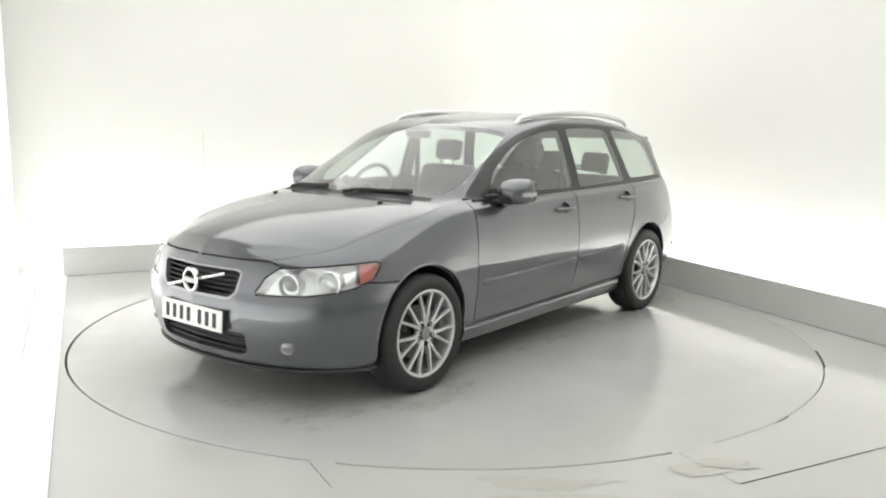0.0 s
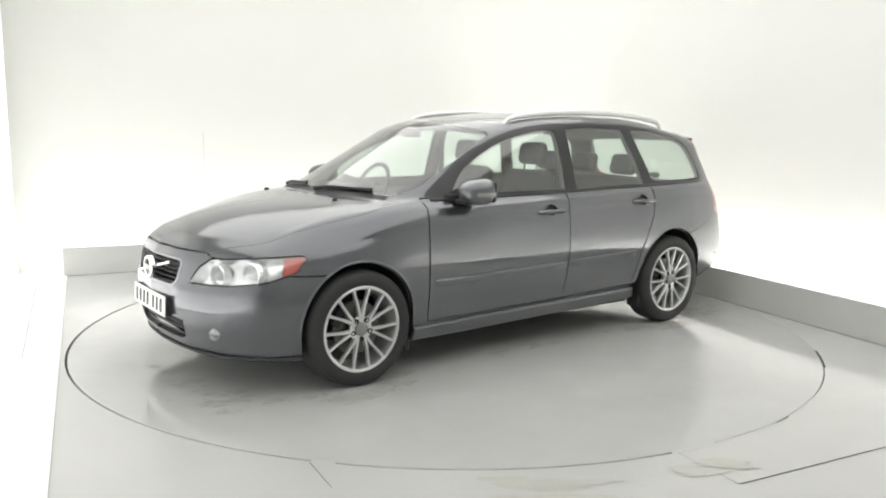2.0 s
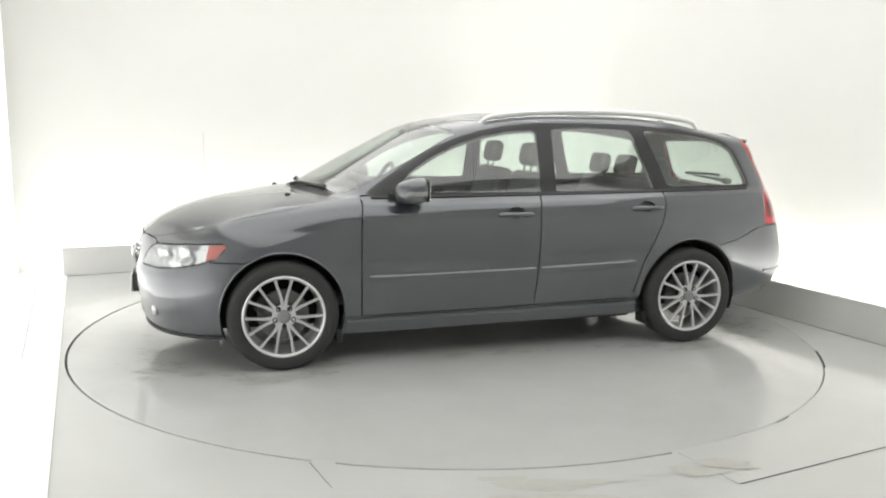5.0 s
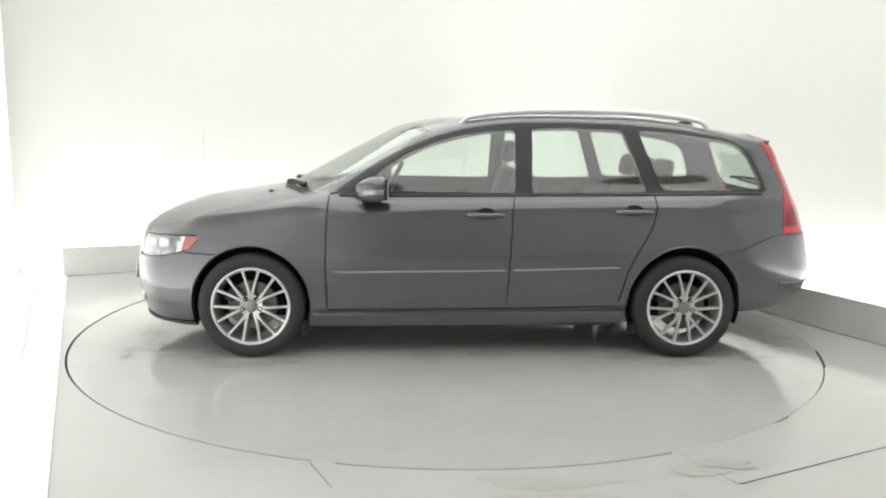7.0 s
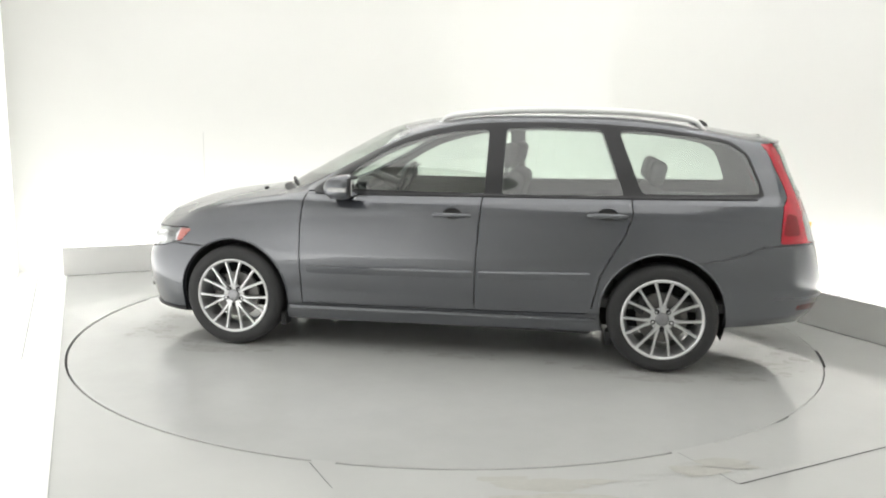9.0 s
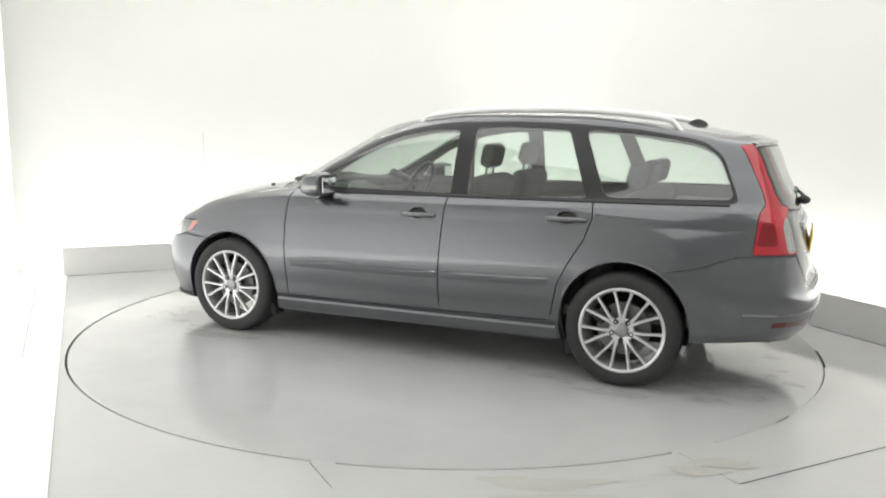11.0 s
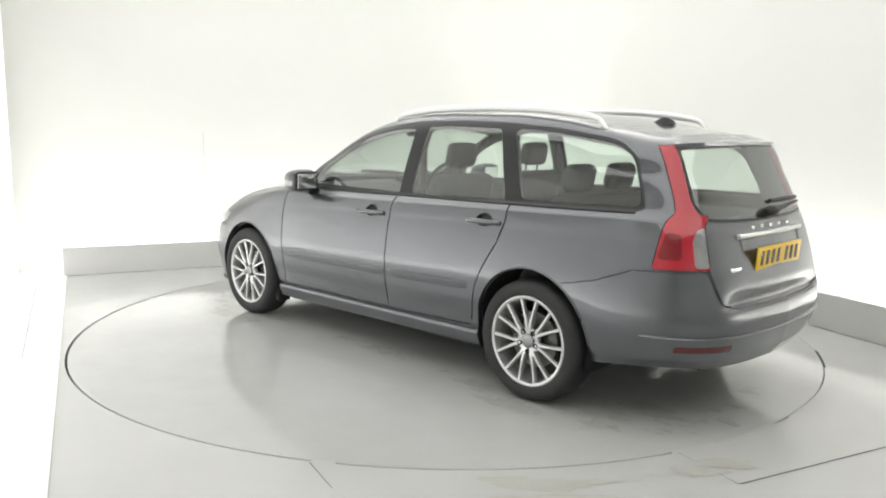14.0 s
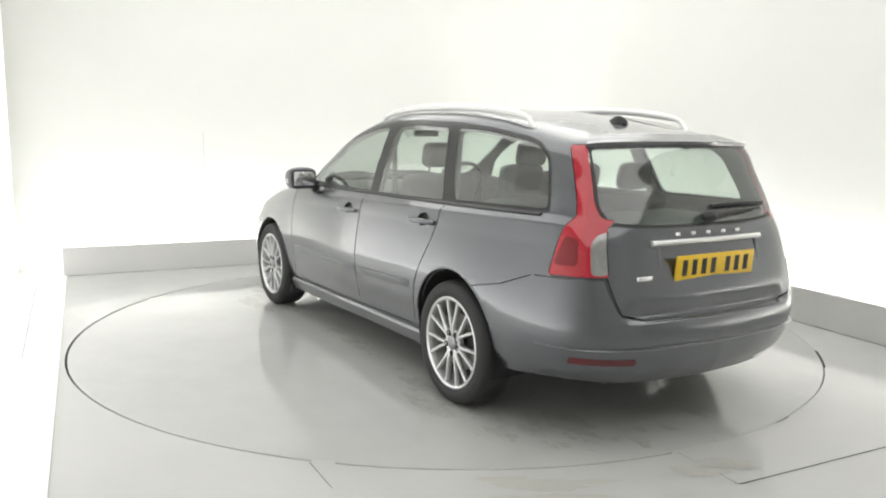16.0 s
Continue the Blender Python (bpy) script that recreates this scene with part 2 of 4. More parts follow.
def build_floor_marks():
    floor_joint("floor_joint_1", [(1.19, -2.56), (1.99, -2.15), (2.6, -1.83)], 0.007)
    floor_joint("floor_joint_3", [(1.03, -2.25), (1.085, -2.36)], 0.002)
    floor_joint("floor_joint_7", [(1.14, -2.465), (1.185, -2.555)], 0.003)
    floor_joint("floor_joint_2", [(-.56, -2.42), (-.43, -2.66)], 0.003)
    a, b = ROOM_M @ Vector((-EDGE, BACK - .004, 0)), ROOM_M @ Vector((EDGE, BACK - .004, 0))
    floor_joint("floor_joint_4", [(a.x, a.y), (b.x, b.y)], 0.007)
    a, b = ROOM_M @ Vector((EDGE - .004, BACK, 0)), ROOM_M @ Vector((EDGE - .004, FRONT, 0))
    floor_joint("floor_joint_5", [(a.x, a.y), (b.x, b.y)], 0.006)
    floor_joint("floor_joint_6", [(-3.68, 1.5), (-2.48, -1.07)], 0.0035, 0.007)
    for k, (x, y, rx, ry) in enumerate(((.40, -2.60, .21, .05), (.24, -2.55, .10, .03), (.60, -2.56, .10, .025), (.48, -2.72, .24, .05), (1.06, -2.44, .10, .06), (1.2, -2.36, .13, .05))):
        tagged(obj("floor_stain", stain(x, y, rx, ry, k, .0012 + .0004 * k), M_STAIN), "brownish worn stain on the painted floor", "stain", "floor stains", "structure")
    # strips added to hide the ring joint: wholly on the far side, partly on the near one
    for k, (a0, a1, r0) in enumerate(((-13, 92, -.004), (-46, -22, .005), (-60, -49, .006), (-66, -60, -.004), (-103, -100.5, -.004))):
        bm = bmesh.new()
        n = max(3, int(abs(a1 - a0)))
        ring = []
        for i in range(n + 1):
            a = radians(a0 + (a1 - a0) * i / n)
            w = .002 * math.sin(9.7 * i) * math.sin(3.1 * i)
            ring.append([bm.verts.new(((TURN_R + r) * math.cos(a), (TURN_R + r) * math.sin(a), z)) for r, z in ((r0 + w, -.006), (r0 + w, .0012), (.019, .0012))])
        for p, q in zip(ring, ring[1:]):
            for i in range(2):
                bm.faces.new((p[i], p[i + 1], q[i + 1], q[i]))
        bmesh.ops.recalc_face_normals(bm, faces=bm.faces)
        setting("joint_filler_%d" % (k + 1), bm, M_FLOOR, "added grey strip that hides the ring joint", "joint")


build_floor()
build_floor_marks()
build_room()
build_lights()
turntable = build_turntable()

# ---- car body surface: feature lines from nose to tail, bottom to roof centre ----
L0 = [2.085, 0, 0.2, 2.065, 0.28, 0.2, 1.985, 0.545, 0.2, 1.84, 0.74, 0.2, 1.66, 0.8, 0.19, 1.32, 0.81, 0.19, 0.95, 0.81, 0.185, 0.62, 0.81, 0.185, 0.3, 0.81, 0.19,
      -0.3, 0.81, 0.2, -0.95, 0.81, 0.215, -1.35, 0.8, 0.24, -1.7, 0.79, 0.28, -2, 0.69, 0.3, -2.14, 0.52, 0.29, -2.2, 0.26, 0.285, -2.22, 0, 0.285]
L1 = [2.132, 0, 0.26, 2.108, 0.28, 0.26, 2.018, 0.553, 0.26, 1.862, 0.75, 0.27, 1.66, 0.835, 0.28, 1.32, 0.845, 0.28, 0.95, 0.835, 0.28, 0.62, 0.83, 0.28, 0.3, 0.83, 0.285,
      -0.3, 0.83, 0.295, -0.95, 0.83, 0.31, -1.35, 0.835, 0.34, -1.7, 0.825, 0.36, -2.035, 0.735, 0.37, -2.2, 0.54, 0.37, -2.26, 0.27, 0.37, -2.275, 0, 0.37]
L2 = [2.165, 0, 0.44, 2.14, 0.28, 0.44, 2.05, 0.57, 0.44, 1.89, 0.775, 0.45, 1.66, 0.85, 0.46, 1.32, 0.865, 0.46, 0.95, 0.858, 0.46, 0.62, 0.862, 0.46, 0.3, 0.865, 0.46,
      -0.3, 0.868, 0.46, -0.95, 0.868, 0.48, -1.35, 0.87, 0.5, -1.7, 0.845, 0.52, -2.065, 0.75, 0.52, -2.23, 0.56, 0.52, -2.28, 0.28, 0.52, -2.295, 0, 0.52]
L3 = [2.155, 0, 0.6, 2.125, 0.28, 0.6, 2.03, 0.55, 0.6, 1.88, 0.76, 0.61, 1.66, 0.835, 0.62, 1.32, 0.86, 0.63, 0.95, 0.855, 0.62, 0.62, 0.865, 0.62, 0.3, 0.868, 0.62,
      -0.3, 0.87, 0.63, -0.95, 0.868, 0.65, -1.35, 0.865, 0.66, -1.7, 0.835, 0.67, -2.055, 0.735, 0.68, -2.20, 0.56, 0.68, -2.238, 0.28, 0.68, -2.245, 0, 0.68]
L4 = [2.122, 0, 0.724, 2.092, 0.28, 0.724, 1.99, 0.52, 0.72, 1.83, 0.715, 0.73, 1.64, 0.79, 0.76, 1.32, 0.82, 0.79, 0.95, 0.838, 0.83, 0.62, 0.845, 0.85, 0.3, 0.848, 0.86,
      -0.3, 0.848, 0.87, -0.95, 0.838, 0.885, -1.35, 0.82, 0.89, -1.7, 0.775, 0.89, -2.02, 0.7, 0.89, -2.14, 0.54, 0.89, -2.175, 0.27, 0.89, -2.185, 0, 0.89]
L5 = [2.052, 0, 0.793, 2.022, 0.28, 0.789, 1.914, 0.48, 0.789, 1.78, 0.63, 0.796, 1.6, 0.7, 0.851, 1.32, 0.735, 0.906, 0.92, 0.755, 0.965, 0.62, 0.775, 0.97, 0.3, 0.79, 0.978,
      -0.3, 0.79, 0.992, -0.95, 0.775, 1.01, -1.35, 0.75, 1.02, -1.7, 0.71, 1.025, -1.985, 0.65, 1.02, -2.1, 0.51, 1, -2.145, 0.26, 0.985, -2.155, 0, 0.985]
L6 = [1.98, 0, 0.839, 1.95, 0.25, 0.834, 1.85, 0.43, 0.834, 1.7, 0.55, 0.849, 1.55, 0.61, 0.891, 1.32, 0.635, 0.936, 0.99, 0.66, 0.98, 0.64, 0.735, 1.06, 0.32, 0.735, 1.15,
      -0.3, 0.725, 1.2, -0.95, 0.71, 1.215, -1.35, 0.685, 1.215, -1.62, 0.655, 1.2, -1.925, 0.61, 1.17, -2.03, 0.49, 1.155, -2.07, 0.25, 1.15, -2.08, 0, 1.15]
L7 = [1.86, 0, 0.887, 1.83, 0.2, 0.884, 1.74, 0.34, 0.887, 1.62, 0.43, 0.899, 1.5, 0.48, 0.926, 1.32, 0.51, 0.963, 1.06, 0.54, 0.99, 0.61, 0.635, 1.165, 0.22, 0.61, 1.352,
      -0.3, 0.6, 1.447, -0.92, 0.595, 1.453, -1.3, 0.585, 1.425, -1.55, 0.565, 1.385, -1.83, 0.55, 1.335, -1.925, 0.46, 1.345, -1.965, 0.24, 1.352, -1.975, 0, 1.354]
L8 = [1.7, 0, 0.928, 1.67, 0.1, 0.928, 1.62, 0.18, 0.928, 1.52, 0.23, 0.94, 1.42, 0.26, 0.962, 1.3, 0.28, 0.982, 1.16, 0.3, 0.999, 0.77, 0.34, 1.19, 0.32, 0.36, 1.405,
      -0.25, 0.37, 1.485, -0.88, 0.37, 1.49, -1.22, 0.36, 1.468, -1.42, 0.35, 1.435, -1.63, 0.31, 1.405, -1.7, 0.22, 1.4, -1.73, 0.11, 1.4, -1.74, 0, 1.4]
L9 = [1.55, 0, 0.959, 1.5, 0, 0.964, 1.46, 0, 0.97, 1.41, 0, 0.976, 1.36, 0, 0.983, 1.29, 0, 0.994, 1.2, 0, 1.006, 0.82, 0, 1.21, 0.38, 0, 1.42,
      -0.22, 0, 1.497, -0.85, 0, 1.502, -1.15, 0, 1.487, -1.3, 0, 1.472, -1.42, 0, 1.455, -1.48, 0, 1.445, -1.52, 0, 1.437, -1.55, 0, 1.43]
NET = np.array([L0, L1, L2, L3, L4, L5, L6, L7, L8, L9]).reshape(10, 17, 3)


def slopes(y):
    """Monotone slopes of evenly spaced values along the first axis."""
    d = np.diff(y, axis=0)
    m = np.zeros_like(y)
    a, b = d[:-1], d[1:]
    with np.errstate(divide="ignore", invalid="ignore"):
        h = np.where(a * b > 0, 2 * a * b / (a + b), 0)
    m[1:-1] = h
    m[0], m[-1] = d[0], d[-1]
    return m


def spline(y, t, soft=0.5):
    """Hermite curve through rows of y at the positions t, between the monotone and the free one."""
    free = np.gradient(y, axis=0)
    m = soft * free + (1 - soft) * slopes(y)
    i = np.clip(t.astype(int), 0, len(y) - 2)
    f = (t - i).reshape(-1, *([1] * (y.ndim - 1)))
    return ((2 * f**3 - 3 * f**2 + 1) * y[i] + (f**3 - 2 * f**2 + f) * m[i] + (3 * f**2 - 2 * f**3) * y[i + 1] + (f**3 - f**2) * m[i + 1])


NU, NV = 16, 13
US = np.linspace(0, 16, 16 * NU + 1)
VS = np.linspace(0, 9, 9 * NV + 1)
GRID = spline(spline(NET, VS, 0.6).transpose(1, 0, 2), US, 0.6)      # [u, v, xyz]
GRID[0, :, 1] = GRID[-1, :, 1] = 0
GRID[:, -1, 1] = 0
GRID[..., 1] = np.maximum(GRID[..., 1], 0)


def even_out(g, cond, weight, nx, ny):
    """Draws a broad panel towards a low-order surface z(x, y), so that it has no dents."""
    x, y, z = (g[..., k][cond] for k in range(3))
    c, h = x.mean(), max(np.ptp(x) / 2, 1e-6)
    def terms(x, y):
        return np.stack([((x - c) / h) ** i * y ** (2 * j) for i in range(nx + 1) for j in range(ny + 1)], -1)
    k = np.linalg.lstsq(terms(x, y), z, rcond=None)[0]
    w = weight[cond]
    g[..., 2][cond] = z + w * (terms(x, y) @ k - z)


def ease(v, a, b):
    t = np.clip((v - a) / (b - a), 0, 1)
    return t * t * (3 - 2 * t)


UU, VV = np.meshgrid(US, VS, indexing="ij")
even_out(GRID, (UU <= 5.95) & (VV >= 5.0), ease(VV, 5.0, 5.7) * ease(-UU, -5.95, -5.4), 3, 2)
even_out(GRID, (UU >= 6.1) & (UU <= 7.9) & (VV >= 7.0), ease(VV, 7.0, 7.5) * ease(UU, 6.1, 6.4) * ease(-UU, -7.9, -7.6), 2, 2)
even_out(GRID, (UU >= 8.1) & (VV >= 7.2), ease(VV, 7.2, 7.7) * ease(UU, 8.1, 8.6), 4, 2)


def ridge(v, a, m, b):
    return np.clip(np.minimum((v - a) / (m - a), (b - v) / (b - m)), 0, 1)


# shoulder crease below the windows, and the fold above the sill
GRID[..., 1] += 0.019 * ridge(VV, 4.0, 4.70, 5.02) * ease(UU, 4.2, 5.6) * (1 - ease(UU, 12.3, 13.3))
GRID[..., 1] += 0.012 * ridge(VV, 0.95, 1.12, 1.6) * ease(UU, 5.8, 6.2) * (1 - ease(UU, 10.2, 10.6))
GRID[..., 0] += 0.010 * ridge(VV, 1.9, 2.60, 2.86) * ease(UU, 0.9, 1.25) * (1 - ease(UU, 2.4, 3.6))     # ledge under the headlights
GRID[..., 0] += 0.04 * (VV > 2.39) * (1 - ease(VV, 2.42, 3.05)) * ease(UU, 13.9, 14.5)      # the tailgate tucks in above the bumper
# the flanks are widest a hand above the rubbing strips and draw in towards the sills
FLANK = ease(UU, 4.6, 5.6) * (1 - ease(UU, 11.2, 12.2))
GRID[..., 1] += FLANK * (0.006 * ridge(VV, 2.3, 3.0, 3.9) - 0.020 * ease(-VV, -2.9, -0.6))

NUV = np.stack(np.meshgrid(US, VS, indexing="ij"), -1)


def surf_n(g):
    du, dv = np.gradient(g, axis=0), np.gradient(g, axis=1)
    n = np.cross(du, dv)
    n /= np.maximum(np.linalg.norm(n, axis=-1, keepdims=True), 1e-9)
    return n


NORM = surf_n(GRID)
if NORM[8 * NU, 3 * NV, 1] < 0:
    NORM = -NORM
for k in (0, -1):      # seams on the middle plane
    NORM[k, :, 1] = 0
NORM[:, -1, 1] = 0
NORM /= np.maximum(np.linalg.norm(NORM, axis=-1, keepdims=True), 1e-9)


def S(u, v, off=0.0, side=1):
    """Point of the body surface at net coordinates u, v, raised by off."""
    u, v = min(max(u, 0), 16), min(max(v, 0), 9)
    a, b = u * NU, v * NV
    i, j = min(int(a), len(US) - 2), min(int(b), len(VS) - 2)
    f, g = a - i, b - j
    out = []
    for arr in (GRID, NORM):
        out.append((1 - f) * ((1 - g) * arr[i, j] + g * arr[i, j + 1]) + f * ((1 - g) * arr[i + 1, j] + g * arr[i + 1, j + 1]))
    p = out[0] + out[1] / max(np.linalg.norm(out[1]), 1e-9) * off
    return Vector((p[0], side * p[1], p[2]))


def side_y(x, z, v0=0.0, v1=7.2):
    """Half width of the body side at x, z, and its normal."""
    m = (NUV[..., 1] >= v0) & (NUV[..., 1] <= v1) & (NUV[..., 0] > 3) & (NUV[..., 0] < 13.4)
    g, n = GRID[m], NORM[m]
    k = np.argmin((g[:, 0] - x) ** 2 + (g[:, 2] - z) ** 2)
    ny = max(n[k, 1], 0.2)
    return g[k, 1] - (n[k, 0] * (x - g[k, 0]) + n[k, 2] * (z - g[k, 2])) / ny, Vector(n[k])


def front_x(y, z):
    """Forward reach of the nose at y, z."""
    m = (NUV[..., 0] <= 3.2) & (NUV[..., 1] <= 5)
    g = GRID[m]
    k = np.argsort((g[:, 1] - abs(y)) ** 2 + (g[:, 2] - z) ** 2)[:3]
    return float(g[k, 0].mean())


def rear_x(y, z):
    m = (NUV[..., 0] >= 13.0) & (NUV[..., 1] <= 7)
    g = GRID[m]
    k = np.argsort((g[:, 1] - abs(y)) ** 2 + (g[:, 2] - z) ** 2)[:3]
    return float(g[k, 0].mean())


# ---- cutting the skin into panels ----
def rounded(pts, r, n=5):
    out = []
    k = len(pts)
    for i in range(k):
        p, a, b = (np.array(pts[j % k], float) for j in (i, i - 1, i + 1))
        da, db = a - p, b - p
        la, lb = np.linalg.norm(da), np.linalg.norm(db)
        q0, q1 = p + da / la * min(r, la * 0.45), p + db / lb * min(r, lb * 0.45)
        for t in np.linspace(0, 1, n):
            out.append((1 - t) ** 2 * q0 + 2 * t * (1 - t) * p + t * t * q1)
    return np.array(out)


def inside(q, poly):
    x, y = q[:, 0], q[:, 1]
    c = np.zeros(len(q), bool)
    for (x0, y0), (x1, y1) in zip(poly, np.roll(poly, -1, 0)):
        if y0 != y1:
            c ^= ((y0 > y) != (y1 > y)) & (x < (x1 - x0) * (y - y0) / (y1 - y0) + x0)
    return c


def seg_dist(p, line, closed=True):
    a = line
    b = np.roll(line, -1, 0)
    if not closed:
        a, b = line[:-1], line[1:]
    best = np.full(len(p), 1e9)
    for s, e in zip(a, b):
        d = e - s
        l2 = max(d @ d, 1e-12)
        t = np.clip((p - s) @ d / l2, 0, 1)
        best = np.minimum(best, ((p - s - t[:, None] * d) ** 2).sum(1))
    return np.sqrt(best)


class Skin:
    def __init__(self):
        nu, nv = len(US), len(VS)
        self.P, self.Q, self.N = GRID.reshape(-1, 3), NUV.reshape(-1, 2), NORM.reshape(-1, 3)
        i, j = np.meshgrid(np.arange(nu - 1), np.arange(nv - 1), indexing="ij")
        a = (i * nv + j).ravel()
        b, c, d = a + nv, a + nv + 1, a + 1
        self.T = np.concatenate([np.stack([a, b, c], 1), np.stack([a, c, d], 1)])
        self.L = np.array(["body_shell"] * len(self.T), dtype=object)

    def cut(self, f):
        f = np.where(np.abs(f) < 2e-4, 2e-4, f)
        s = f[self.T] > 0
        mixed = s.any(1) & ~s.all(1)
        keep_t, keep_l = self.T[~mixed], self.L[~mixed]
        P, Q, N = [], [], []
        base = len(self.P)
        made = {}
        tris, labs = [], []

        def mid(a, b):
            k = (a, b) if a < b else (b, a)
            if k not in made:
                a, b = k
                t = f[a] / (f[a] - f[b])
                made[k] = base + len(P)
                P.append(self.P[a] + t * (self.P[b] - self.P[a]))
                Q.append(self.Q[a] + t * (self.Q[b] - self.Q[a]))
                N.append(self.N[a] + t * (self.N[b] - self.N[a]))
            return made[k]

        for tri, lab in zip(self.T[mixed].tolist(), self.L[mixed]):
            sg = [f[k] > 0 for k in tri]
            for r in range(3):
                a, b, c = tri[r], tri[(r + 1) % 3], tri[(r + 2) % 3]
                if sg[r] != sg[(r + 1) % 3] and sg[r] != sg[(r + 2) % 3]:
                    ab, ac = mid(a, b), mid(a, c)
                    tris += [(a, ab, ac), (ab, b, c), (ab, c, ac)]
                    labs += [lab] * 3
                    break
        if tris:
            self.P, self.Q, self.N = np.concatenate([self.P, P]), np.concatenate([self.Q, Q]), np.concatenate([self.N, N])
            self.T = np.concatenate([keep_t, np.array(tris)])
            self.L = np.concatenate([keep_l, np.array(labs, dtype=object)])

    def field(self, poly, space):
        poly = np.asarray(poly, float)
        far = np.full(len(self.P), 9.0)
        if space == "xz":
            m = (self.Q[:, 0] > 3.0) & (self.Q[:, 0] < 13.6) & (self.Q[:, 1] < 7.5) & (self.P[:, 1] > 0.4)
            q = self.P[:, [0, 2]]
            lo, hi = poly.min(0) - 0.05, poly.max(0) + 0.05
            m &= (q > lo).all(1) & (q < hi).all(1)
            line, pts = poly, q[m]
        else:
            q = self.Q
            lo, hi = poly.min(0) - 0.3, poly.max(0) + 0.3
            m = (q > lo).all(1) & (q < hi).all(1)
            dense = np.concatenate([a + (b - a) * np.linspace(0, 1, 24, endpoint=False)[:, None] for a, b in zip(poly, np.roll(poly, -1, 0))])
            ok = (dense[:, 0] >= -0.02) & (dense[:, 0] <= 16.02) & (dense[:, 1] >= -0.02) & (dense[:, 1] <= 9.02)
            far_pt = np.array([50.0, 50, 50])
            line = np.array([np.array(S(*d)) if k else far_pt for d, k in zip(dense, ok)])
            pts = self.P[m]
        if not m.any():
            return far
        if space == "xz":
            d = seg_dist(pts, line)
        else:
            d = np.full(len(pts), 1e9)
            for s, e in zip(line, np.roll(line, -1, 0)):
                if s[0] > 40 or e[0] > 40:
                    continue
                v = e - s
                l2 = max(v @ v, 1e-12)
                t = np.clip((pts - s) @ v / l2, 0, 1)
                d = np.minimum(d, ((pts - s - t[:, None] * v) ** 2).sum(1))
            d = np.sqrt(d)
        far[m] = np.where(inside(q[m], poly), -d, d)
        return far

    def side_of(self, f):
        k = f[self.T]
        pick = np.abs(k).argmax(1)
        return k[np.arange(len(k)), pick]

    def region(self, name, poly, space="uv", gap=0.0, only=None, skip=()):
        """Gives the skin inside the outline a name of its own; gap: half width of the joint round it."""
        for off in ((gap, -gap) if gap else (0.0,)):
            self.cut(self.field(poly, space) - off)
        v = self.side_of(self.field(poly, space))
        ok = np.ones(len(self.T), bool)
        if only:
            ok = np.isin(self.L.astype(str), list(only))
        if skip:
            ok &= ~np.isin(self.L.astype(str), list(skip))
        self.L[ok & (v < -gap * 0.999)] = name
        if gap:
            cen = np.abs(self.field(poly, space)[self.T]).max(1)
            self.L[ok & (cen <= gap * 1.02 + 2.5e-4)] = "joint"

    def take(self, names, mirror, flange=0.0, offset=0.0):
        """Mesh data of all skin with these names: one half, or both joined."""
        tri = self.T[np.isin(self.L.astype(str), list(names))]
        ids, inv = np.unique(tri, return_inverse=True)
        tri = inv.reshape(-1, 3)
        n = self.N[ids] / np.maximum(np.linalg.norm(self.N[ids], axis=1, keepdims=True), 1e-9)
        p = self.P[ids] + n * offset
        p[:, 1] = np.where(self.P[ids][:, 1] < 1e-6, 0, p[:, 1])
        if flange:
            e = np.concatenate([tri[:, [0, 1]], tri[:, [1, 2]], tri[:, [2, 0]]])
            key = np.sort(e, 1)
            _, first, cnt = np.unique(key, axis=0, return_index=True, return_counts=True)
            be = e[first[cnt == 1]]
            be = be[~((p[be[:, 0], 1] < 1e-5) & (p[be[:, 1], 1] < 1e-5))]
            k = len(p)
            a, b = be[:, 0], be[:, 1]
            t = p[b] - p[a]
            out = np.cross(t, n[a])
            out /= np.maximum(np.linalg.norm(out, axis=1, keepdims=True), 1e-9)
            quad_p = np.concatenate([p[a], p[b], p[b] - n[b] * flange, p[a] - n[a] * flange])
            m = len(be)
            i = np.arange(m) + k
            extra = np.concatenate([np.stack([i + m, i, i + 3 * m], 1), np.stack([i + m, i + 3 * m, i + 2 * m], 1)])
            p, n = np.concatenate([p, quad_p]), np.concatenate([n, out, out, out, out])
            tri = np.concatenate([tri, extra])
        return p, n, tri


def mesh_from(name, p, n, tri, s=1, both=False):
    if both:
        k = len(p)
        p2, n2 = p * (1, -1, 1), n * (1, -1, 1)
        p, n, tri = np.concatenate([p, p2]), np.concatenate([n, n2]), np.concatenate([tri, tri[:, ::-1] + k])
    elif s < 0:
        p, n, tri = p * (1, -1, 1), n * (1, -1, 1), tri[:, ::-1]
    used, inv = np.unique(tri, return_inverse=True)
    p, n, tri = p[used], n[used], inv.reshape(-1, 3)
    me = bpy.data.meshes.new(name)
    me.from_pydata(p.tolist(), [], tri.tolist())
    me.polygons.foreach_set("use_smooth", [True] * len(me.polygons))
    me.normals_split_custom_set_from_vertices(n.tolist())
    return me


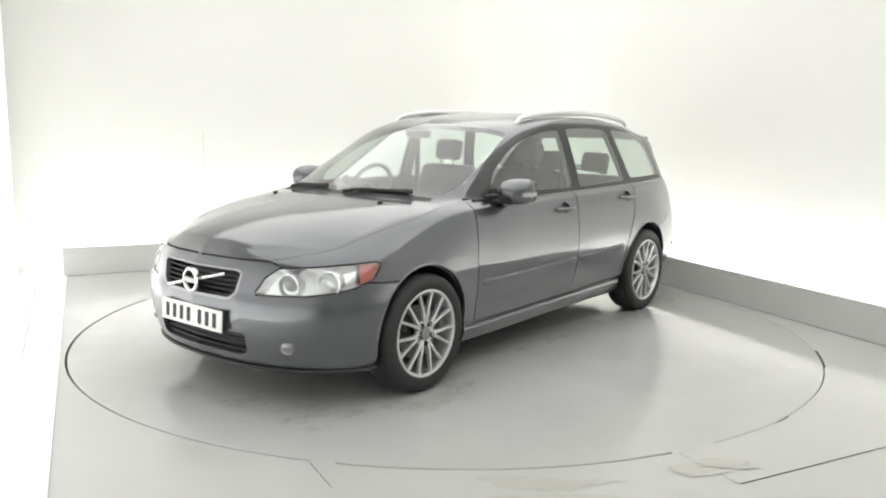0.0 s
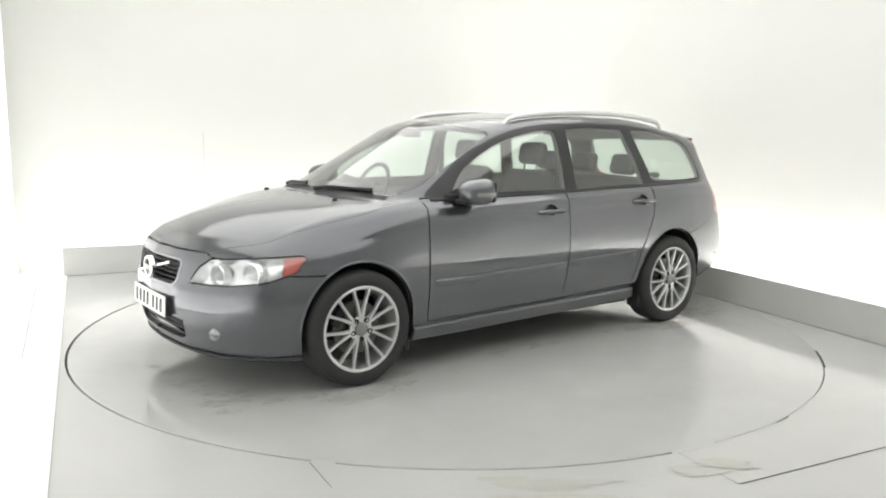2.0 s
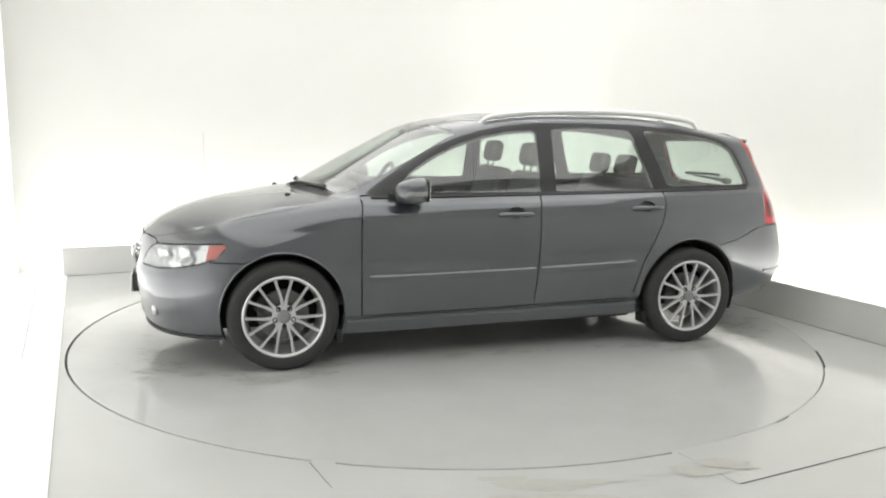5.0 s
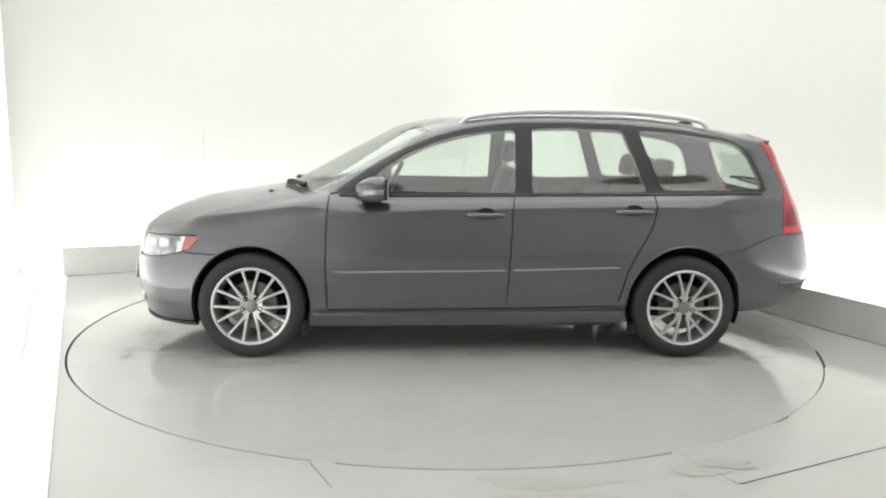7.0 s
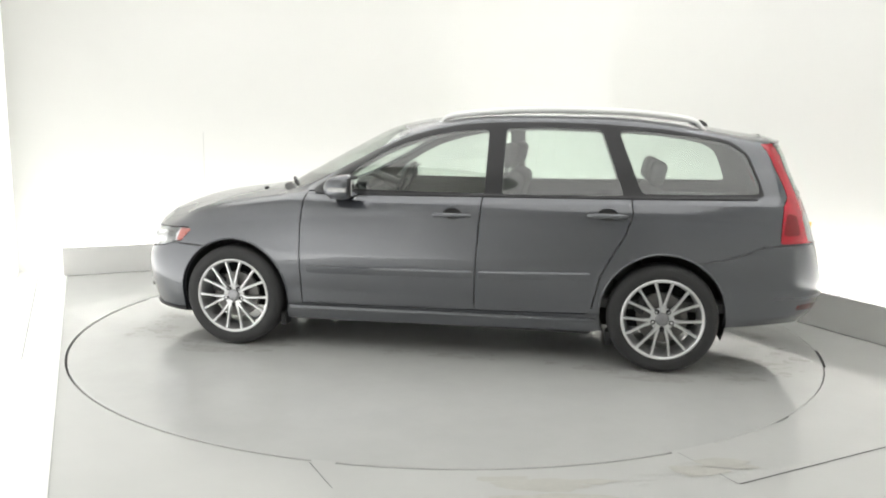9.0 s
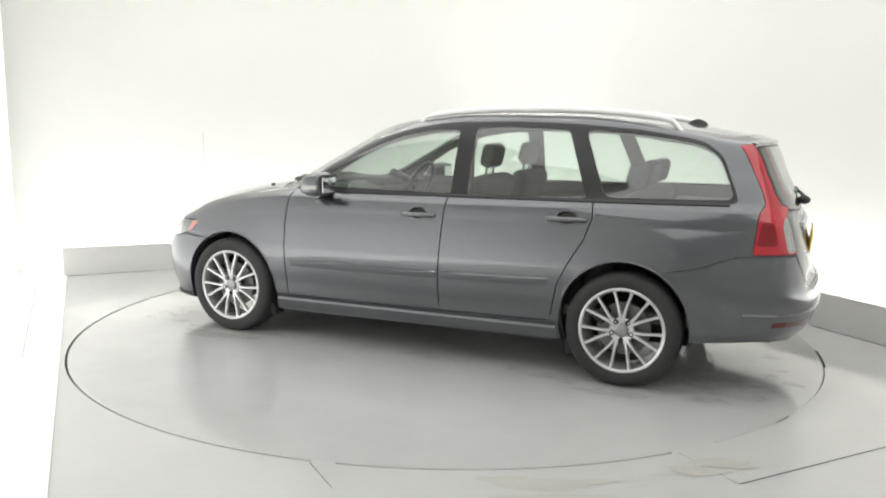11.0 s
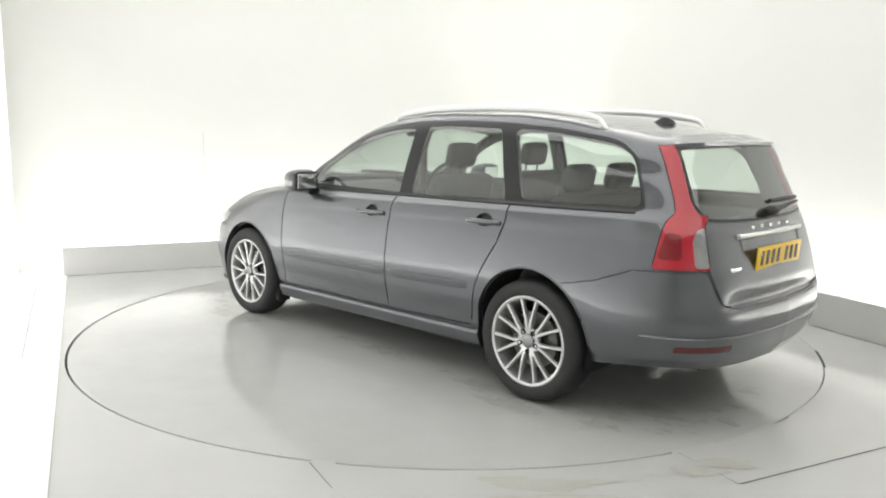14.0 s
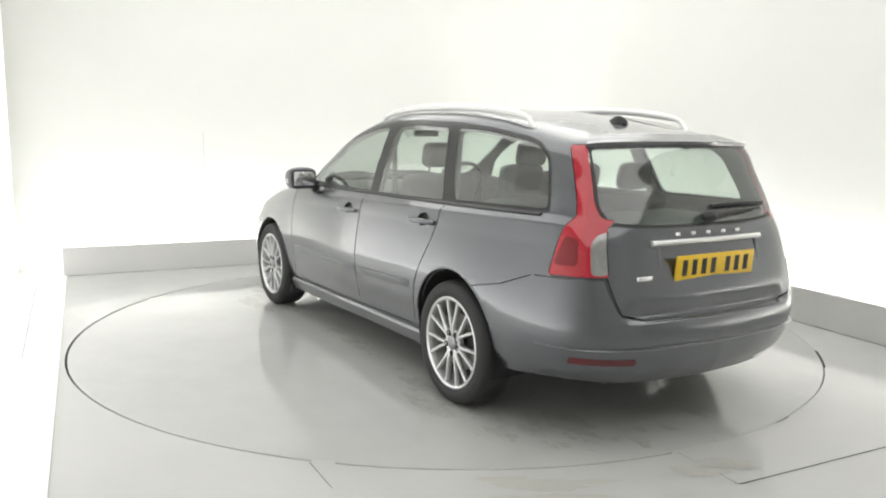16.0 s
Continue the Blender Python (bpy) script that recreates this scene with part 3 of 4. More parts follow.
# windows and doors, in the side view (x, z)
DLO = [(.80, .985), (.30, .996), (-.95, 1.005), (-1.865, 1.022), (-1.835, 1.11), (-1.765, 1.27), (-1.67, 1.338), (-1.573, 1.362), (-1.3, 1.402), (-.95, 1.428),
       (-.6, 1.436), (-.26, 1.428), (-.09, 1.412), (.08, 1.382), (.25, 1.332), (.425, 1.26), (.6, 1.16), (.74, 1.065), (.83, 1.0)]
WIN_F = [(.66, 1.012), (-.262, 1.008), (-.268, 1.385), (-.09, 1.375), (.08, 1.345), (.25, 1.295), (.40, 1.228), (.55, 1.135)]
WIN_R = [(-.365, 1.008), (-1.075, 1.02), (-.935, 1.392), (-.6, 1.403), (-.372, 1.394)]
WIN_Q = [(-1.175, 1.030), (-1.84, 1.040), (-1.815, 1.12), (-1.748, 1.265), (-1.66, 1.322), (-1.56, 1.343), (-1.3, 1.378), (-1.03, 1.394)]
DOOR_F = [(.858, .99), (.872, .80), (.876, .60), (.868, .292), (-.217, .305), (-.228, .60), (-.248, .94), (-.26, 1.03), (-.28, 1.15), (.45, 1.06), (.80, .992)]
DOOR_R = [(-.26, 1.03), (-.248, .94), (-.228, .60), (-.217, .305), (-.905, .322), (-.955, .55), (-1.01, .66), (-1.09, .80), (-1.128, .92), (-1.115, 1.03), (-.9, 1.25), (-.28, 1.25)]
# front and rear, in net coordinates
HOOD = [(-1, 4.27), (1.5, 4.27), (1.85, 4.36), (2.4, 4.72), (3.1, 4.95), (3.8, 5.02), (5.2, 5.02), (5.93, 5.45), (5.93, 10), (-1, 10)]
COWL = [(5.93, 6.3), (6.12, 6.6), (6.12, 10), (5.93, 10)]
BUMPER_F = [(-1, -1), (4.55, -1), (4.55, 3.0), (3.87, 3.12), (2.6, 3.6), (1.9, 4.0), (1.72, 4.2), (-1, 4.2)]
HEADLIGHT = [(1.46, 2.88), (1.66, 3.5), (1.92, 3.92), (3.0, 4.0), (4.02, 3.80), (4.1, 3.68), (3.9, 3.26), (3.35, 3.03), (2.4, 2.90)]
INDICATOR = [(3.66, 2.6), (3.60, 4.2), (4.3, 4.2), (4.3, 2.6)]
SCREEN = [(6.16, 6.5), (6.5, 6.56), (6.8, 6.82), (7.0, 6.97), (7.97, 7.08), (8.0, 10), (6.16, 10)]
GRILLE = [(-1.3, 2.60), (.96, 2.60), (1.12, 2.85), (1.2, 3.55), (1.12, 3.72), (-1.3, 3.72)]
GRILLE_IN = [(-1.3, 2.69), (.94, 2.69), (1.07, 2.88), (1.15, 3.53), (1.08, 3.64), (-1.3, 3.64)]
INTAKE = [(-1.4, 1.10), (1.15, 1.08), (1.28, 1.2), (1.28, 1.70), (-1.4, 1.72)]
GATE = [(13.52, 6.93), (13.46, 5.4), (13.70, 4.9), (13.74, 3.5), (14.0, 2.62), (14.45, 2.42), (17, 2.40), (17, 6.93)]
REAR_WIN = [(13.54, 6.88), (13.48, 5.4), (13.72, 4.84), (17.5, 4.84), (17.5, 6.86)]
GLASS_IN = [(13.65, 6.78), (13.62, 5.4), (13.88, 4.97), (17.5, 4.97), (17.5, 6.76)]
TAIL = [(12.68, 3.42), (13.80, 3.42), (13.80, 4.72), (13.98, 5.04), (13.66, 5.10), (13.52, 5.5), (13.56, 6.95), (13.00, 6.95), (13.06, 5.5), (13.05, 5.05), (12.86, 4.7)]
TAIL_CLEAR = [(13.44, 3.46), (13.80, 3.46), (13.80, 4.6), (13.58, 4.45), (13.44, 4.1)]
BUMPER_R = [(11.4, -1), (17, -1), (17, 2.37), (14.45, 2.39), (13.97, 2.6), (13.72, 3.38), (12.45, 3.38), (12.0, 3.1), (11.4, 2.9)]
REFLECT = [(13.1, 1.16), (14.25, 1.12), (14.25, 1.36), (13.1, 1.38)]


def arc(cx, cz, r, n=48):
    return [(cx + r * math.cos(2 * math.pi * i / n), cz + r * math.sin(2 * math.pi * i / n)) for i in range(n)]


ARCH_F, ARCH_R = (1.322, 0.33, 0.352), (-1.315, 0.342, 0.354)


HANDLES = ((-.078, .878), (-.985, .902))


def cut_skin():
    sk = Skin()
    g = 0.0038
    sk.region("bumper_front", BUMPER_F, gap=g)
    sk.region("hood", HOOD, gap=0.0013)
    sk.region("cowl", COWL)
    sk.region("headlight", rounded(HEADLIGHT, 0.07), gap=0.004)
    sk.region("indicator", INDICATOR, only=("headlight",))
    sk.region("front_door", DOOR_F, "xz", gap=g)
    sk.region("rear_door", DOOR_R, "xz", gap=g, skip=("front_door",))
    sk.region("window_trim", rounded(DLO, 0.03), "xz")
    sk.region("front_window", rounded(WIN_F, 0.02), "xz", only=("window_trim",))
    sk.region("rear_window", rounded(WIN_R, 0.02), "xz", only=("window_trim",))
    sk.region("quarter_window", rounded(WIN_Q, 0.04), "xz", only=("window_trim",))
    for x0, z0 in HANDLES:
        sk.region("handle_cup", [(x0 + .058 * math.cos(a), z0 + .010 + .036 * math.sin(a)) for a in np.linspace(0, 2 * math.pi, 32, endpoint=False)], "xz", only=("front_door", "rear_door"))
    sk.region("windscreen", SCREEN)
    sk.region("bumper_rear", BUMPER_R, gap=0.0022)
    sk.region("tailgate", GATE, gap=0.003)
    sk.region("tailgate_glass", rounded(REAR_WIN, 0.06), only=("tailgate",))
    sk.region("glass_centre", rounded(GLASS_IN, 0.08), only=("tailgate_glass",))
    sk.region("tail_light", rounded(TAIL, 0.07), gap=0.002)
    sk.region("reversing_lamp", rounded(TAIL_CLEAR, 0.08), only=("tail_light",))
    sk.region("tail_dark", rounded([(12.74, 3.62), (13.18, 3.62), (13.18, 4.25), (12.9, 4.35)], 0.08), only=("tail_light",))
    sk.region("rear_reflector", REFLECT, only=("bumper_rear",))
    sk.region("grille_frame", rounded(GRILLE, 0.08))
    sk.region("opening", rounded(GRILLE_IN, 0.08))
    sk.region("opening", rounded(INTAKE, 0.08))
    sk.region("opening", arc(*ARCH_F), "xz")
    sk.region("opening", arc(*ARCH_R), "xz")
    return sk


# ---- car materials ----
def paint():
    m = mat("dark grey metallic paint", (0.068, 0.073, 0.087), 0.38, 0.7, 1.0)
    nt = m.node_tree
    b = nt.nodes["Principled BSDF"]
    b.inputs["Coat IOR"].default_value = 1.92
    b.inputs["Roughness"].default_value = 0.33
    tc = nt.nodes.new("ShaderNodeTexCoord")
    fl = nt.nodes.new("ShaderNodeTexNoise")
    fl.inputs["Scale"].default_value = 900
    ds = nt.nodes.new("ShaderNodeTexNoise")
    ds.inputs["Scale"].default_value = 3.5
    ds.inputs["Detail"].default_value = 5
    for n in (fl, ds):
        nt.links.new(tc.outputs["Object"], n.inputs["Vector"])
    r = nt.nodes.new("ShaderNodeMapRange")
    r.inputs["To Min"].default_value, r.inputs["To Max"].default_value = 0.8, 1.2
    nt.links.new(fl.outputs["Fac"], r.inputs["Value"])
    v = nt.nodes.new("ShaderNodeVectorMath")
    v.operation = "MULTIPLY"
    v.inputs[0].default_value = (0.068, 0.073, 0.087)
    nt.links.new(r.outputs["Result"], v.inputs[1])
    nt.links.new(v.outputs["Vector"], b.inputs["Base Color"])
    r2 = nt.nodes.new("ShaderNodeMapRange")
    r2.inputs["From Min"].default_value, r2.inputs["From Max"].default_value = 0.35, 0.65
    r2.inputs["To Min"].default_value, r2.inputs["To Max"].default_value = 0.04, 0.11
    nt.links.new(ds.outputs["Fac"], r2.inputs["Value"])
    nt.links.new(r2.outputs["Result"], b.inputs["Coat Roughness"])
    return m


def glass(name, tint):
    m = bpy.data.materials.new(name)
    m.use_nodes = True
    nt = m.node_tree
    nt.nodes.remove(nt.nodes["Principled BSDF"])
    out = nt.nodes["Material Output"]
    t = nt.nodes.new("ShaderNodeBsdfTransparent")
    t.inputs["Color"].default_value = (*tint, 1)
    gl = nt.nodes.new("ShaderNodeBsdfGlossy")
    gl.inputs["Roughness"].default_value = 0.02
    fr = nt.nodes.new("ShaderNodeLayerWeight")
    fr.inputs["Blend"].default_value = 0.5
    pw = nt.nodes.new("ShaderNodeMath")
    pw.operation = "POWER"
    pw.inputs[1].default_value = 3.0
    nt.links.new(fr.outputs["Facing"], pw.inputs[0])
    ma = nt.nodes.new("ShaderNodeMath")
    ma.operation = "MULTIPLY_ADD"
    ma.inputs[1].default_value, ma.inputs[2].default_value = 0.85, 0.15
    nt.links.new(pw.outputs["Value"], ma.inputs[0])
    mx = nt.nodes.new("ShaderNodeMixShader")
    nt.links.new(ma.outputs["Value"], mx.inputs["Fac"])
    nt.links.new(t.outputs["BSDF"], mx.inputs[1])
    nt.links.new(gl.outputs["BSDF"], mx.inputs[2])
    nt.links.new(mx.outputs["Shader"], out.inputs["Surface"])
    return m


M_PAINT = paint()
M_GLASS = glass("green tinted car glass", (0.80, 0.88, 0.83))
M_LENS = glass("clear lamp lens", (0.93, 0.94, 0.94))
M_TRIM = mat("black window trim", (0.022, 0.022, 0.024), 0.3, noise_amt=0.1, noise_scale=30)
M_PLASTIC = mat("black grained plastic", (0.025, 0.025, 0.027), 0.55, noise_amt=0.15, noise_scale=40, bump=0.2, bump_scale=900)
M_RUBBER = mat("black tyre rubber", (0.03, 0.03, 0.031), 0.7, noise_amt=0.2, noise_scale=14, bump=0.2, bump_scale=300)
M_ALLOY = mat("silver painted alloy", (0.64, 0.645, 0.65), 0.32, 0.7, 0.3, noise_amt=0.06, noise_scale=20)
M_SATIN = mat("satin chrome", (0.30, 0.30, 0.31), 0.42, 0.9, noise_amt=0.05, noise_scale=25)
M_CHROME = mat("chrome", (0.85, 0.85, 0.86), 0.08, 1.0, noise_amt=0.03, noise_scale=15)
M_STEEL = mat("worn brake steel", (0.42, 0.41, 0.40), 0.35, 0.9, noise_amt=0.2, noise_scale=18)
M_DISC = mat("dull brake iron", (0.16, 0.155, 0.15), 0.45, 0.8, noise_amt=0.3, noise_scale=18)
M_REDDARK = mat("dark red lamp lens", (0.20, 0.002, 0.008), 0.2, 0, 0.4, noise_amt=0.2, noise_scale=60)
M_RED = mat("red lamp lens", (0.42, 0.003, 0.018), 0.12, 0, 1.0, noise_amt=0.10, noise_scale=40, bump=0.3, bump_scale=25)
M_REDDIM = mat("dark red reflector", (0.10, 0.008, 0.012), 0.2, 0, 0.6, noise_amt=0.1, noise_scale=60)
M_CLEAR = mat("clear lamp with silver reflector", (0.34, 0.34, 0.34), 0.15, 0.6, 0.8, noise_amt=0.45, noise_scale=28)
M_BOWL = mat("silvered lamp housing", (0.86, 0.87, 0.88), 0.16, 0.8, noise_amt=0.12, noise_scale=30, bump=0.6, bump_scale=45)
M_AMBER = mat("salmon indicator housing", (0.60, 0.10, 0.07), 0.3, 0.1, 0.5, noise_amt=0.15, noise_scale=60)
M_CLOTH = mat("charcoal seat cloth", (0.075, 0.076, 0.08), 0.9, noise_amt=0.2, noise_scale=25)
M_LINER = mat("grey cabin lining", (0.17, 0.17, 0.17), 0.85, noise_amt=0.1, noise_scale=30)
M_HEAD = mat("pale grey headlining", (0.42, 0.42, 0.40), 0.9, noise_amt=0.05, noise_scale=40)
M_UNDER = mat("dark underbody", (0.018, 0.018, 0.019), 0.8, noise_amt=0.3, noise_scale=10)
M_YELLOW = mat("yellow reflective plate", (0.80, 0.52, 0.03), 0.35, noise_amt=0.04, noise_scale=40)
M_WHITE = mat("white reflective plate", (0.80, 0.80, 0.78), 0.35, noise_amt=0.04, noise_scale=40)
M_INK = mat("black plate print", (0.015, 0.015, 0.016), 0.5)
M_RAIL = mat("satin aluminium roof rail", (0.78, 0.78, 0.77), 0.35, 0.4, noise_amt=0.04, noise_scale=25)


# ---- car parts ----
def tube(points, r, seg=10, cap=True, flat=1.0):
    """A round bar along the points; flat squashes it upwards."""
    bm = bmesh.new()
    pts = [Vector(p) for p in points]
    rr = r if isinstance(r, (list, tuple)) else [r] * len(pts)
    rings = []
    for i, p in enumerate(pts):
        d = (pts[min(i + 1, len(pts) - 1)] - pts[max(i - 1, 0)]).normalized()
        ref = Vector((0, 0, 1)) if abs(d.z) < 0.9 else Vector((1, 0, 0))
        a = d.cross(ref).normalized()
        b = a.cross(d).normalized()
        rings.append([bm.verts.new(p + rr[i] * (a * math.cos(2 * math.pi * k / seg) + b * flat * math.sin(2 * math.pi * k / seg))) for k in range(seg)])
    for q, w in zip(rings, rings[1:]):
        for k in range(seg):
            bm.faces.new((q[k], q[(k + 1) % seg], w[(k + 1) % seg], w[k]))
    if cap:
        bm.faces.new(rings[0][::-1])
        bm.faces.new(rings[-1])
    bmesh.ops.recalc_face_normals(bm, faces=bm.faces)
    return bm


def lathe(profile, seg=48, axis_m=None):
    """Turns (radius, along) pairs round the y axis."""
    bm = bmesh.new()
    rings = []
    for r, y in profile:
        rings.append([bm.verts.new((r * math.cos(2 * math.pi * k / seg), y, r * math.sin(2 * math.pi * k / seg))) for k in range(seg)])
    for q, w in zip(rings, rings[1:]):
        for k in range(seg):
            bm.faces.new((q[k], q[(k + 1) % seg], w[(k + 1) % seg], w[k]))
    bmesh.ops.recalc_face_normals(bm, faces=bm.faces)
    if axis_m is not None:
        bm.transform(axis_m)
    return bm


def ball(c, r, seg=16, rot=None):
    bm = bmesh.new()
    bmesh.ops.create_uvsphere(bm, u_segments=seg, v_segments=max(8, seg // 2), radius=1)
    bm.transform(Matrix.Translation(c) @ (rot or Matrix.Identity(4)) @ Matrix.Diagonal((*r, 1)))
    return bm


def strip(points, offs, normal=None):
    """A bar of a fixed cross-section (pairs of out, up) carried along points with their normals."""
    bm = bmesh.new()
    rings = []
    for p, n in points:
        up = Vector((0, 0, 1))
        up = (up - n * up.dot(n)).normalized()
        rings.append([bm.verts.new(p + n * a + up * b) for a, b in offs])
    k = len(offs)
    for q, w in zip(rings, rings[1:]):
        for i in range(k):
            bm.faces.new((q[i], q[(i + 1) % k], w[(i + 1) % k], w[i]))
    bm.faces.new(rings[0])
    bm.faces.new(rings[-1][::-1])
    bmesh.ops.recalc_face_normals(bm, faces=bm.faces)
    return bm


def link(name, me, material, parent, label=""):
    me.materials.append(material)
    ob = new(name, me)
    ob.parent = parent
    if label:
        ob["label"] = label
    return ob


def build_skin(car):
    sk = cut_skin()
    out = {}
    centre = (("body_shell", M_PAINT, .02, ""), ("hood", M_PAINT, .02, "dark grey bonnet, dull with fine dust"), ("bumper_front", M_PAINT, .03, ""), ("bumper_rear", M_PAINT, .03, ""),
              ("tailgate", M_PAINT, .02, ""), ("cowl", M_PLASTIC, .01, "black plastic cowl"), ("windscreen", M_GLASS, 0, "green tinted windscreen"),
              ("tailgate_glass", M_TRIM, .006, "black border of the rear glass"), ("glass_centre", M_GLASS, 0, "green tinted rear glass"), ("grille_frame", M_SATIN, .03, "satin chrome grille surround"))
    for name, m, fl, lab in centre:
        d = sk.take([name], True, fl)
        out[name] = link(name, mesh_from(name, *d, both=True), m, car, lab)
    for name, m, fl, lab in (("front_door", M_PAINT, .02, ""), ("rear_door", M_PAINT, .02, ""), ("window_trim", M_TRIM, .012, "black window frame"),
                             ("front_window", M_GLASS, 0, "green tinted door glass"), ("rear_window", M_GLASS, 0, "green tinted door glass"),
                             ("quarter_window", M_GLASS, 0, "green tinted rear quarter glass"), ("tail_light", M_RED, .02, "tall red tail light"),
                             ("rear_reflector", M_REDDIM, .004, "dark red reflector")):
        d = sk.take([name], False, fl, 0.001 if name == "rear_reflector" else 0.0)
        for s in (1, -1):
            out[name, s] = link(name, mesh_from(name, *d, s=s), m, car, lab)
    d = sk.take(["reversing_lamp"], False, .01)
    for s in (1, -1):
        link("reversing_lamp", mesh_from("reversing_lamp", *d, s=s), M_CLEAR, out["tail_light", s], "clear reversing lamp")
    for nm, m, lab in (("tail_dark", M_REDDARK, "dark red lamp chamber"),):
        d = sk.take([nm], False, .004)
        for s in (1, -1):
            link("lamp_chamber", mesh_from("lamp_chamber", *d, s=s), m, out["tail_light", s], lab)
    d = sk.take(["handle_cup"], False, 0, -0.019)
    for k, door in ((0, "front_door"), (1, "rear_door")):
        tri = d[2][(d[0][d[2][:, 0], 0] < -.5) == bool(k)]
        for s in (1, -1):
            link("handle_cup", mesh_from("handle_cup", d[0], d[1], tri, s=s), M_PLASTIC, out[door, s], "dark handle recess")
    # headlights: clear lens over a silvered housing
    lens = sk.take(["headlight", "indicator"], False, 0)
    house = sk.take(["headlight"], False, 0, -0.055)
    amber = sk.take(["indicator"], False, 0, -0.03)
    for s in (1, -1):
        hl = link("headlight", mesh_from("headlight", *house, s=s), M_BOWL, car, "silvered headlight under a clear lens")
        out["headlight", s] = hl
        link("lens", mesh_from("lens", *lens, s=s), M_LENS, hl, "clear lens")
        link("indicator", mesh_from("indicator", *amber, s=s), M_AMBER, hl, "salmon coloured indicator")
        for u, v, r in ((2.1, 3.32, 0.056), (2.9, 3.42, 0.06)):
            p, q = S(u, v, -0.045, s), S(u, v, -0.02, s)
            ax = Matrix.Translation(p) @ Vector((1, s * 0.25, 0)).to_track_quat("Y", "Z").to_matrix().to_4x4()
            part("reflector", lathe([(r, .03), (r * 1.06, .03), (r * 1.06, -.02), (r, .026), (r * .8, -.005), (r * .5, -.02), (.001, -.024)], 32, ax), M_BOWL, hl, "round chrome reflector")
            part("projector", ball(p + Vector((0.008, 0, 0)), (r * .5, r * .5, r * .5)), M_LENS if u > 2.5 else M_CLEAR, hl)
        rim = sk.take(["headlight", "indicator"], False, 0.06, -0.004)
        keep = len(sk.take(["headlight", "indicator"], False, 0)[2])
        link("bezel", mesh_from("bezel", rim[0], rim[1], rim[2][keep:], s=s), M_BOWL, hl, "silver bezel")
    # cabin lining behind the skin
    solid = ["body_shell", "hood", "cowl", "front_door", "rear_door", "window_trim", "joint", "bumper_front", "bumper_rear", "tailgate", "tail_light", "reversing_lamp", "tail_dark"]
    p, n, tri = sk.take(solid, True, 0, -0.034)
    p[:, 1] = np.maximum(p[:, 1], 0)
    link("cabin_lining", mesh_from("cabin_lining", p, -n, tri[:, ::-1], both=True), M_LINER, car, "grey cabin lining")
    return out


def build_wheel(car, x, s):
    r = 0.318
    m = Matrix.Translation((x, s * 0.765, r)) @ (Matrix.Identity(4) if s > 0 else pose(0, 0, 0, 0, 0, 180))
    barrel = [(.236, .088), (.2365, .096), (.230, .099), (.220, .094), (.214, .075), (.205, .02), (.203, -.06), (.215, -.085), (.232, -.09)]
    w = part("wheel", lathe(barrel, 64), M_ALLOY, car, "silver alloy wheel with seven pairs of spokes")
    w.matrix_local = m
    tyre = [(.228, .085), (.240, .097), (.262, .1035), (.285, .1025), (.303, .094), (.3125, .08), (.3165, .06), (.318, .03),
            (.318, -.03), (.3165, -.06), (.3125, -.08), (.300, -.096), (.270, -.102), (.240, -.095), (.228, -.085)]
    bm = lathe(tyre, 72)
    part("tyre", bm, M_RUBBER, w, "black road tyre, slightly dusty")
    # seven pairs of bowed spokes, each pair drawn together at the hub
    prof = [(.040, .080, .0130, .03, 6.0), (.075, .086, .0115, .028, 6.6), (.11, .087, .0098, .024, 8.5), (.15, .086, .0090, .022, 10.6), (.19, .086, .0090, .02, 12.0), (.223, .088, .0115, .022, 12.6)]
    for e in (1, -1):
        bm = bmesh.new()
        rings = []
        for rad, y, hw, dep, turn in prof:
            m = Matrix.Rotation(radians(e * turn), 4, "Y")
            rings.append([bm.verts.new(m @ Vector(c)) for c in ((-hw, y - .005, rad), (-hw * .55, y + .003, rad), (hw * .55, y + .003, rad), (hw, y - .005, rad), (hw * .7, y - dep, rad), (-hw * .7, y - dep, rad))])
        for q, t in zip(rings, rings[1:]):
            for i in range(6):
                bm.faces.new((q[i], q[(i + 1) % 6], t[(i + 1) % 6], t[i]))
        bmesh.ops.recalc_face_normals(bm, faces=bm.faces)
        spoke = part("spoke", bm, M_ALLOY, w, smooth=50)
        for k in range(7):
            ob = spoke if k == 0 else new("spoke", spoke.data)
            ob.parent = w
            ob.matrix_local = Matrix.Rotation(2 * math.pi * k / 7, 4, "Y")
    part("hub", lathe([(.066, .055), (.069, .078), (.064, .083), (.05, .082), (.04, .076), (.036, .076)], 32), M_ALLOY, w)
    part("centre_cap", lathe([(.037, .074), (.037, .087), (.032, .0905), (.014, .092), (.001, .0925)], 24), M_SATIN, w, "grey centre cap")
    bolt = None
    for k in range(5):
        if bolt is None:
            bolt = part("wheel_bolt", lathe([(.0145, .07), (.0145, .0885), (.009, .089), (.008, .083), (.001, .083)], 10), M_PLASTIC, w, "dark wheel bolt")
            ob = bolt
        else:
            ob = new("wheel_bolt", bolt.data)
            ob.parent = w
        a = 2 * math.pi * (k + 0.5) / 5
        ob.matrix_local = Matrix.Translation((.055 * math.sin(a), 0, .055 * math.cos(a)))
    part("brake_disc", lathe([(.06, .03), (.145, .03), (.147, .026), (.147, .008), (.145, .004), (.06, .004)], 48), M_DISC, w, "worn steel brake disc")
    part("caliper", box_bm(-.05, .05, -.02, .055, -.03, .03, .012, Matrix.Rotation(radians(60), 4, "Y") @ Matrix.Translation((0, 0, .135))), M_PLASTIC, w)
    return w


